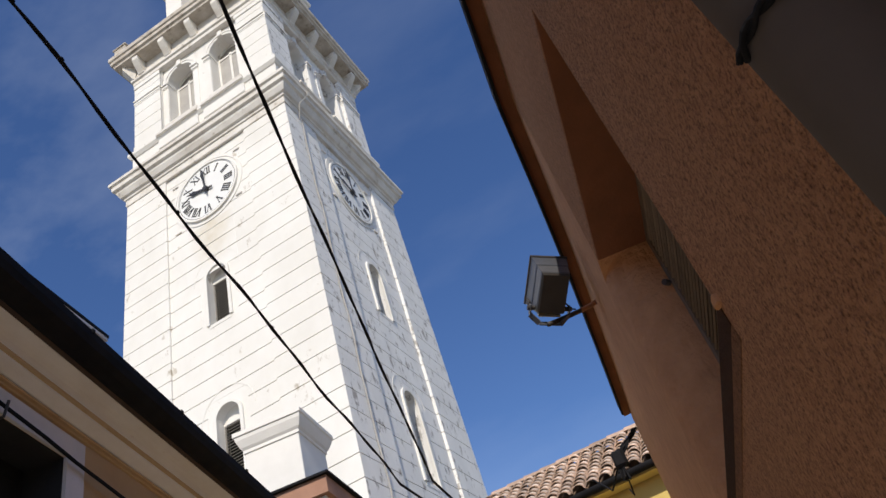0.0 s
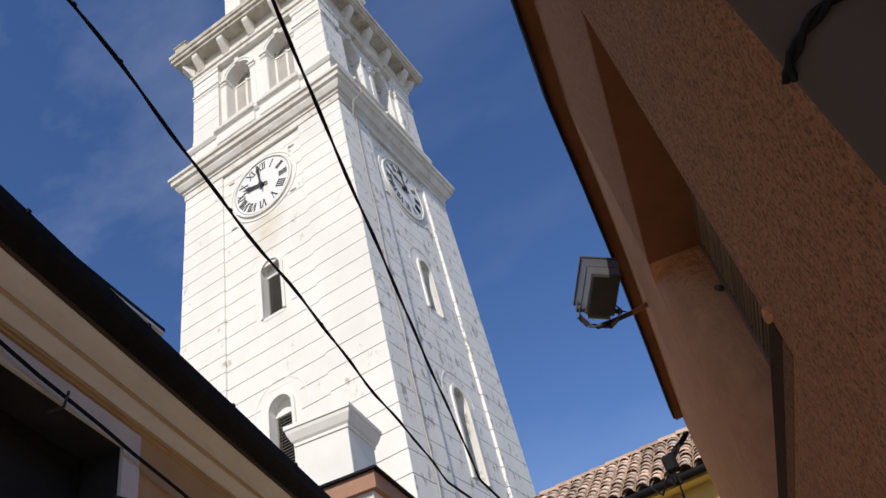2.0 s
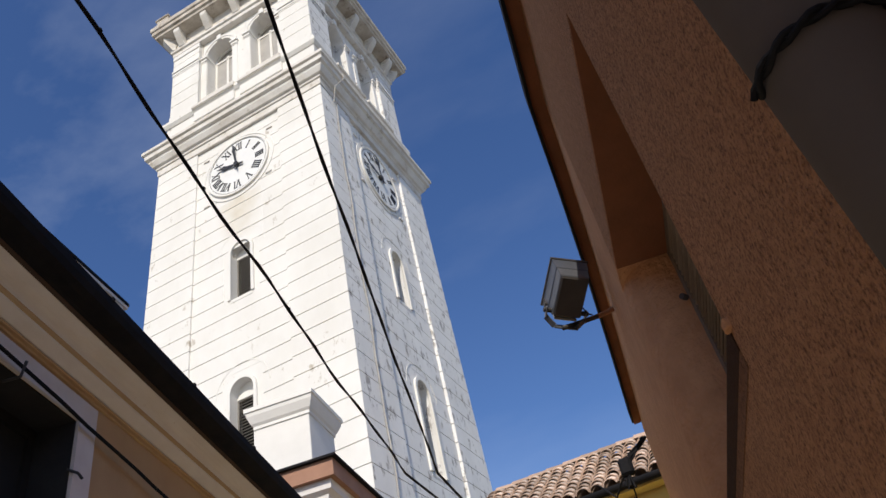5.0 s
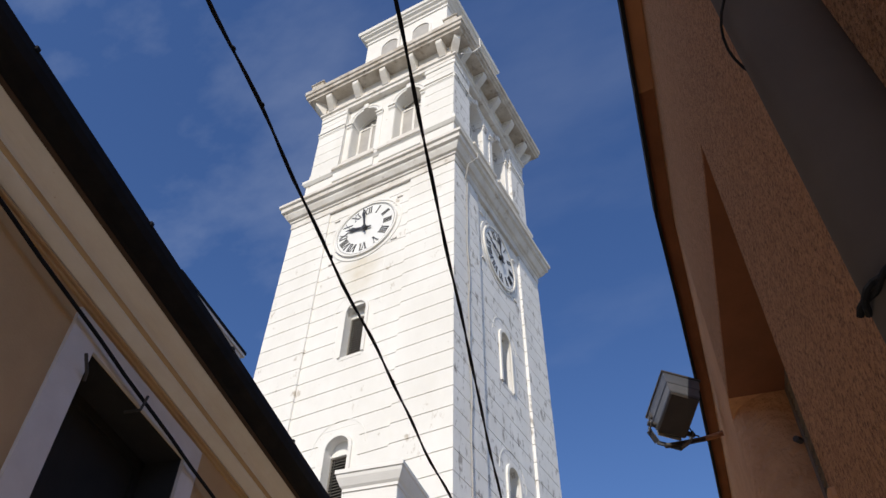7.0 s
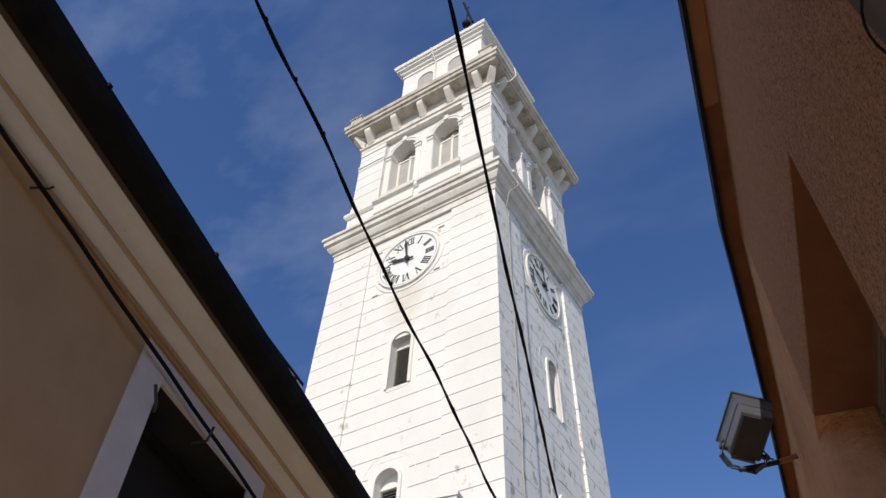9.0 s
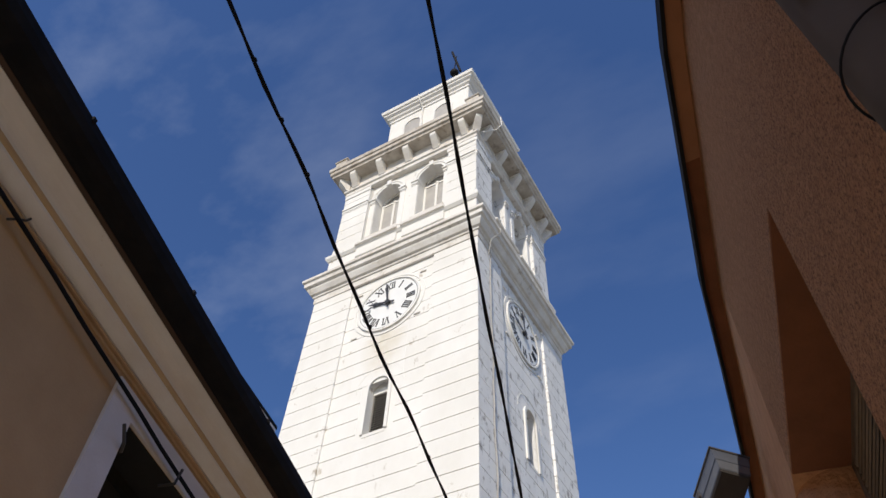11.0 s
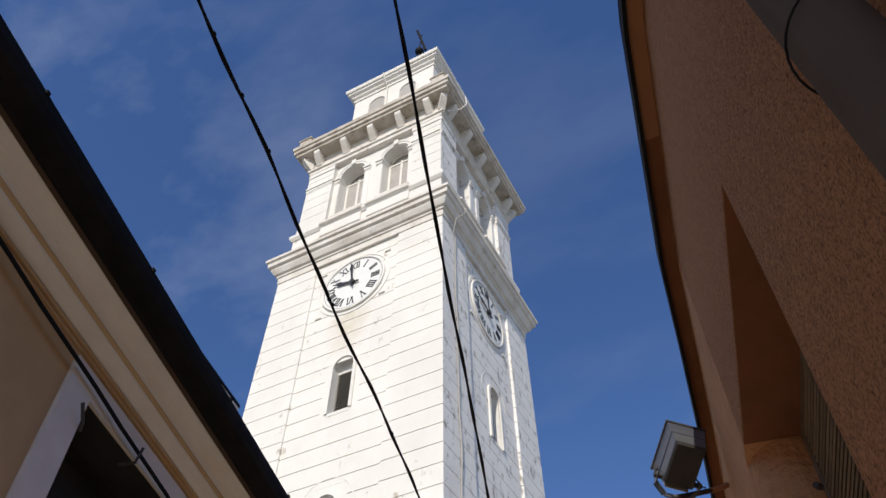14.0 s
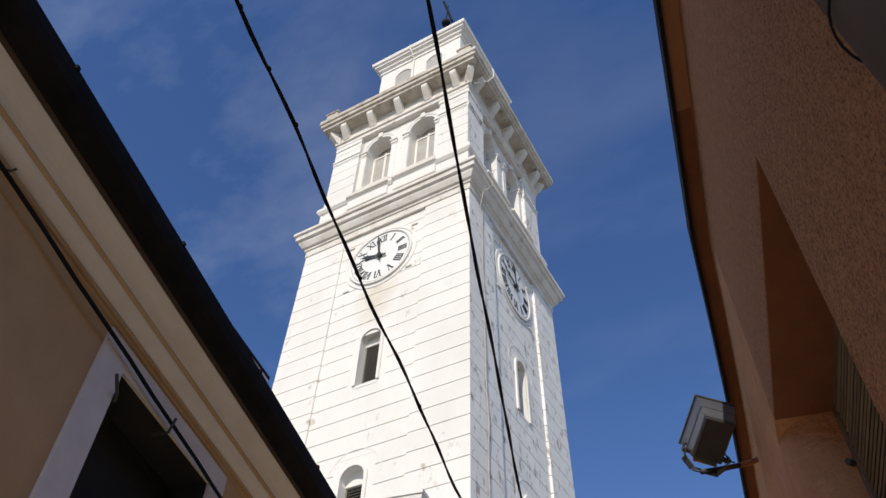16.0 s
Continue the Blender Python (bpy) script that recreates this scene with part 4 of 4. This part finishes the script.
a = [bm.verts.new((x, 0.001, z)) for x, z in ((0, OZ1), (0.02, OZ0), (0, OZ0))]
b = [bm.verts.new((x, D, z)) for x, z in ((0, OZ1), (0.02, OZ0), (0, OZ0))]
bm.faces.new(a)
bm.faces.new(b[::-1])
for k in range(3):
    bm.faces.new((a[k], b[k], b[(k + 1) % 3], a[(k + 1) % 3]))
part("jamb", bm, M_RENDER, shut)
bm = bmesh.new()
sweep(bm, [(SPAN - 0.02, D + 0.04, 3.96), (SPAN - 0.06, D + 0.07, 3.955)], 0.018, 8)
part("stop", bm, M_PIPE, shut)

# downpipe close to the camera with cable ties
pipe = thing("downpipe", "smooth grey-brown downpipe fixed to the rough wall", "downpipe", RX @ pose(-1.29, 0.035, 0))
bm = bmesh.new()
sweep(bm, [(0, 0, 0.0), (0, 0, 5.7), (0, -0.03, 5.82), (0, -0.05, 5.95)], 0.085, 28)
part("tube", bm, M_PIPE, pipe, smooth=True)
for z in (0.9, 5.3):
    bm = bmesh.new()
    sweep(bm, [(0, 0, z), (0, 0, z + 0.05)], 0.091, 24)
    br = part("bracket", bm, M_IRON, pipe)
    box("bracket_arm", (-0.012, 0.012, -0.13, -0.05, z, z + 0.05), M_IRON, br)
bm = bmesh.new()
for ph in (0, math.pi):
    pts = []
    for k in range(26):
        t = radians(84 + 7 * k)
        r = 0.094 + 0.005 * math.cos(k * 0.9 + ph)
        pts.append((r * math.cos(t), r * math.sin(t), 2.295 + 0.0005 * k + 0.005 * math.sin(k * 0.9 + ph)))
    sweep(bm, pts, 0.005, 8)
tagged(part("cable_tie", bm, M_CABLE, None, m=RX @ pose(-1.29, 0.035, 0)), "twisted black cable wound round the downpipe", "cable")
bm = bmesh.new()
pts = [((0.09 + 0.012 * math.sin(k * 0.22)) * math.cos(radians(a)), (0.09 + 0.012 * math.sin(k * 0.22)) * math.sin(radians(a)), 2.97 + 0.013 * k) for k, a in enumerate(range(40, 215, 12))]
sweep(bm, pts, 0.003, 6)
tagged(part("thin_cable", bm, M_CABLE, None, m=RX @ pose(-1.29, 0.035, 0)), "thin black cable looped round the downpipe", "cable")
box("clamp", (-0.11, -0.05, 0.03, 0.10, 3.33, 3.38), M_IRON, pipe, bevel=0.01)

# ---------- floodlight ----------
# local y: the way it shines, up towards the tower; the origin lies in the middle of its back
FL = Matrix(((0.7916, -0.1246, 0.5982, 5.124), (0.5788, 0.4668, -0.6687, -5.712), (-0.1959, 0.8755, 0.4416, 5.338), (0, 0, 0, 1)))
flood = thing("floodlight", "grey floodlight with a dark back on a bent wall arm", "floodlight", FL)


def tapered_tube(bm, rings, wall):
    """A four-sided shell through rings of (half width, half height, y), open at both ends."""
    def ring(hw, hh, y):
        return [bm.verts.new((sx * hw, y, sz * hh)) for sx, sz in ((-1, -1), (1, -1), (1, 1), (-1, 1))]
    out = [ring(*r) for r in rings]
    inn = [ring(r[0] - wall, r[1] - wall, r[2]) for r in rings]
    for q in (out, inn):
        for a, b in zip(q, q[1:]):
            for k in range(4):
                bm.faces.new((a[k], a[(k + 1) % 4], b[(k + 1) % 4], b[k]))
    for a, b in ((out[0], inn[0]), (out[-1], inn[-1])):
        for k in range(4):
            bm.faces.new((a[k], a[(k + 1) % 4], b[(k + 1) % 4], b[k]))


bm = bmesh.new()
tapered_tube(bm, [(0.121, 0.186, 0.0), (0.126, 0.193, 0.012), (0.136, 0.203, 0.125)], 0.01)
part("housing", bm, M_FLOODGREY, flood, "grey cast housing")
bm = bmesh.new()
tapered_tube(bm, [(0.139, 0.206, 0.126), (0.143, 0.210, 0.135), (0.160, 0.224, 0.27)], 0.008)
part("hood", bm, M_ALU, flood, "paler flared reflector hood")
bm = bmesh.new()
quadbox(bm, -0.122, 0.122, -0.03, -0.003, -0.188, 0.188)
part("back_plate", bm, M_FLOODDARK, flood, "dark brown back cover", bevel=0.012)
bm = bmesh.new()
tapered_tube(bm, [(0.164, 0.228, 0.268), (0.170, 0.234, 0.272), (0.170, 0.234, 0.295), (0.164, 0.228, 0.30)], 0.03)
part("front_frame", bm, M_FLOODDARK, flood, "dark front frame", bevel=0.0)
box("glass", (-0.14, 0.14, 0.278, 0.284, -0.204, 0.204), M_FLOODGLASS, flood)
box("gear_tray", (-0.10, 0.10, 0.0, 0.11, -0.232, -0.206), M_FLOODGLASS, flood, "pale gear tray under the housing", bevel=0.006)
for sx in (-1, 1):
    bm = bmesh.new()
    quadbox(bm, sx * 0.150 - 0.012, sx * 0.150 + 0.012, 0.15, 0.28, -0.205, -0.150)
    part("hinge", bm, M_FLOODDARK, flood, bevel=0.008)
    bm = bmesh.new()
    sweep(bm, [(sx * 0.135, 0.04, -0.165), (sx * 0.200, 0.04, -0.165)], 0.022, 12)
    part("pivot_bolt", bm, M_IRON, flood)
bm = bmesh.new()
for sx in (-1, 1):
    for (xa, ya, za), (xb, yb, zb) in (((0.176, 0.04, -0.13), (0.176, 0.02, -0.22)), ((0.176, 0.02, -0.22), (0.10, -0.05, -0.268))):
        d = Vector((sx * (xb - xa), yb - ya, zb - za))
        m = Matrix.Translation((sx * xa, ya, za)) @ d.to_track_quat("Z", "Y").to_matrix().to_4x4()
        quadbox(bm, -0.005, 0.005, -0.026, 0.026, 0.0, d.length, m)
quadbox(bm, -0.105, 0.105, -0.08, -0.02, -0.276, -0.266)
part("yoke", bm, M_FLOODGREY, flood, "flat grey steel yoke")
arm_w = FL.inverted()
bm = bmesh.new()
sweep(bm, [arm_w @ Vector(p) for p in ((4.955, -5.60, 5.150), (4.987, -5.561, 5.168), (5.07, -5.42, 5.245), (5.213, -5.214, 5.361))], 0.022, 10)
part("arm", bm, M_IRON, flood, smooth=True)
bm = bmesh.new()
sweep(bm, [arm_w @ Vector(p) for p in ((5.211, -5.216, 5.359), (5.30, -4.99, 5.50), (5.50, -4.66, 5.74))], 0.024, 10)
part("wall_bracket", bm, M_SOFFIT_PALE, flood, "arm end painted over in wall colour", smooth=True)
bm = bmesh.new()
sweep(bm, [arm_w @ Vector(p) for p in ((5.15, -5.61, 5.31), (5.168, -5.58, 5.275), (5.175, -5.46, 5.27), (5.19, -5.30, 5.345))], 0.007, 6)
part("lead", bm, M_CABLE, flood)

# ---------- yellow house with clay tiles ----------
YE, YR, ZE, ZR = 0.72, 2.75, 6.02, 7.40
YX0, YX1 = 1.22, 9.5
yellow = thing("yellow_house", "yellow plastered house with an old clay tile roof", "house")
bm = bmesh.new()
quadbox(bm, YX0 + 0.15, YX1 - 0.15, YE + 0.28, YR + 2.0, 0, ZE - 0.02)
part("wall", bm, M_YELLOW, yellow)
bm = bmesh.new()
v = [bm.verts.new(p) for p in ((YX0, YE, ZE), (YX1, YE, ZE), (YX1, YR, ZR), (YX0, YR, ZR), (YX1, 2 * YR - YE, ZE), (YX0, 2 * YR - YE, ZE))]
bm.faces.new((v[0], v[1], v[2], v[3]))
bm.faces.new((v[3], v[2], v[4], v[5]))
bmesh.ops.solidify(bm, geom=bm.faces[:], thickness=0.06)
part("roof_deck", bm, M_ROOFDULL, yellow)
box("eave_strip", (YX0, YX1, YE, YE + 0.3, ZE - 0.10, ZE - 0.062), M_YELLOW, yellow)
bm = bmesh.new()
g = [(YE - 0.07 + 0.075 * math.cos(t), ZE + 0.0 + 0.075 * math.sin(t)) for t in (math.pi + k * math.pi / 8 for k in range(9))]
extrude_profile(bm, g + [(YE - 0.005, ZE + 0.02), (YE - 0.135, ZE + 0.02)], YX0, YX1)
part("gutter", bm, M_GUTTER, yellow, "black metal gutter")

# overhead cables along the street
def kink(u):
    """Small bends that the cable keeps from its coil."""
    return 0.012 * math.sin(2.3 * u + 0.4) + 0.007 * math.sin(5.1 * u + 1.0)


def cable(label, across, height, r, bent):
    """A twisted pair hung along the street: x and z as parabolas of the distance along it, to a hook on the yellow wall."""
    bm = bmesh.new()
    line = []
    for k in range(64):
        y = -16.4 + 0.22 * k
        u = y + 7
        line.append(Vector((across[0] + across[1] * u + across[2] * u * u + bent * kink(u), y, height[0] + height[1] * u + height[2] * u * u)))
    line.append(Vector((2.0, 1.0, 5.4)))
    for tw in (0, math.pi):
        sweep(bm, [p + Vector((math.cos(k * 1.1 + tw), 0, math.sin(k * 1.1 + tw))) * r * 0.5 for k, p in enumerate(line)], r * 0.8, 6)
    return tagged(part("overhead_cable", bm, M_CABLE), label, "cable", group="street cables")


lines = [cable("black twisted overhead cable along the street", (2.794, -0.2188, 0.0001), (6.157, -0.068, 0.0061), 0.0135, 1.0)]
cable("black overhead cable crossing the narrow street", (3.728, -0.3303, 0.0004), (6.127, -0.101, 0.0068), 0.0135, 0.35)

# ties on the cable and clips on the gutter lip
for y in (-10.2, -9.76, -9.32, -7.9, -6.3):
    u = y + 7
    bm = bmesh.new()
    bmesh.ops.create_icosphere(bm, subdivisions=1, radius=0.016, matrix=Matrix.Translation((2.794 - 0.2188 * u + 0.0001 * u * u + kink(u) + 0.012, y, 6.157 - 0.068 * u + 0.0061 * u * u)) @ Matrix.Diagonal((0.9, 1.6, 0.9, 1)))
    part("cable_clip", bm, M_CABLE, lines[0])
for x in (-4.2, -2.78, -1.3, 0.2, 1.7, 3.2):
    box("gutter_clip", (x - 0.02, x + 0.02, -0.575, -0.535, 5.74, 5.785), M_GUTTER, ochre, bevel=0.006)

# cable bundle at the far corner of the orange house
bundle = thing("cable_bundle", "tangled black cables and junction box at the corner", "cable", pose(4.45, -1.57, 5.45))
random.seed(4)
for k in range(8):
    bm = bmesh.new()
    w = [random.uniform(-0.035, 0.035) for _ in range(12)]
    pts = [(0.33 + w[0], -0.02 + w[1] * 0.5, 0.22), (0.24 + w[2], w[3], 0.16), (0.10 + w[4], w[5], 0.06 + w[6]), (0.0 + w[7], w[8], -0.06), (-0.05 + w[9] * 2, w[10], -0.2 - 0.02 * k), (-0.02 + w[11], 0.1, -0.3)]
    sweep(bm, pts, 0.015, 6)
    part("cable", bm, M_CABLE, bundle)
bm = bmesh.new()
quadbox(bm, -0.10, 0.07, -0.06, 0.07, -0.17, 0.06)
part("junction_box", bm, M_CABLE, bundle, bevel=0.03)
for p, q in (((-0.05, 0, -0.1), (-0.62, 0.9, -0.1)), ((0.0, 0, -0.1), (-0.30, 1.6, -0.2))):
    bm = bmesh.new()
    sweep(bm, [p, ((p[0] + q[0]) / 2, (p[1] + q[1]) / 2, (p[2] + q[2]) / 2 - 0.12), (*q[:2], q[2] + 0.3)], 0.012, 6)
    part("cable", bm, M_CABLE, bundle)

# ---------- plain buildings that close the street behind the camera ----------
bm = bmesh.new()
quadbox(bm, -14, 20, -46, -40, 0, 9.0)
tagged(part("wall_south", bm, M_TAN), "plain ochre building closing the street", "wall", kind="structure")

# ---------- roof tiles of the yellow house ----------
slope = math.atan2(ZR - ZE, YR - YE)
run = math.hypot(ZR - ZE, YR - YE)
TW, TL, TS = 0.245, 0.40, 0.22
bm = bmesh.new()
steps = 6
rows = []
for yy, rr in ((0.0, 0.118), (TL, 0.088)):
    outer = [bm.verts.new((rr * math.cos(math.pi * k / steps), yy, rr * 0.85 * math.sin(math.pi * k / steps))) for k in range(steps + 1)]
    inner = [bm.verts.new(((rr - 0.016) * math.cos(math.pi * k / steps), yy, (rr - 0.016) * 0.85 * math.sin(math.pi * k / steps))) for k in range(steps + 1)]
    rows.append((outer, inner))
for k in range(steps):
    bm.faces.new((rows[0][0][k], rows[0][0][k + 1], rows[1][0][k + 1], rows[1][0][k]))
    bm.faces.new((rows[0][1][k], rows[1][1][k], rows[1][1][k + 1], rows[0][1][k + 1]))
    bm.faces.new((rows[0][0][k], rows[0][1][k], rows[0][1][k + 1], rows[0][0][k + 1]))
tile = bpy.data.meshes.new("roof_tile")
bmesh.ops.recalc_face_normals(bm, faces=bm.faces[:])
bm.to_mesh(tile)
bm.free()
tile.materials.append(M_TILE)
for f in tile.polygons:
    f.use_smooth = False
random.seed(11)
base = Matrix.Translation((0, YE, ZE + 0.07)) @ Matrix.Rotation(slope, 4, "X")
for c in range(int(4.9 / TW)):
    for r in range(int(run / TS)):
        j = random.uniform
        place("roof_tile", tile, yellow, m=base @ pose(YX0 + 0.1 + c * TW + j(-0.012, 0.012), -0.06 + r * TS + j(-0.03, 0.03), 0.03 + j(0, 0.015), -6.5 + j(-2, 2), j(-3, 3), j(-2.5, 2.5)))
ridge = tile.copy()
ridge.materials.clear()
ridge.materials.append(M_RIDGE)
for c in range(22):
    place("ridge_tile", ridge, yellow, m=Matrix.Translation((YX0 + 0.36 * c, YR, ZR + 0.08)) @ pose(0, 0, 0, 2, 0, -90 + random.uniform(-3, 3)) @ Matrix.Diagonal((1.25, 1, 1.1, 1)))
for r in range(int(run / TS)):
    place("verge_tile", ridge, yellow, m=base @ pose(YX0 - 0.02, -0.06 + r * TS, 0.05, -6, 0, random.uniform(-3, 3)))
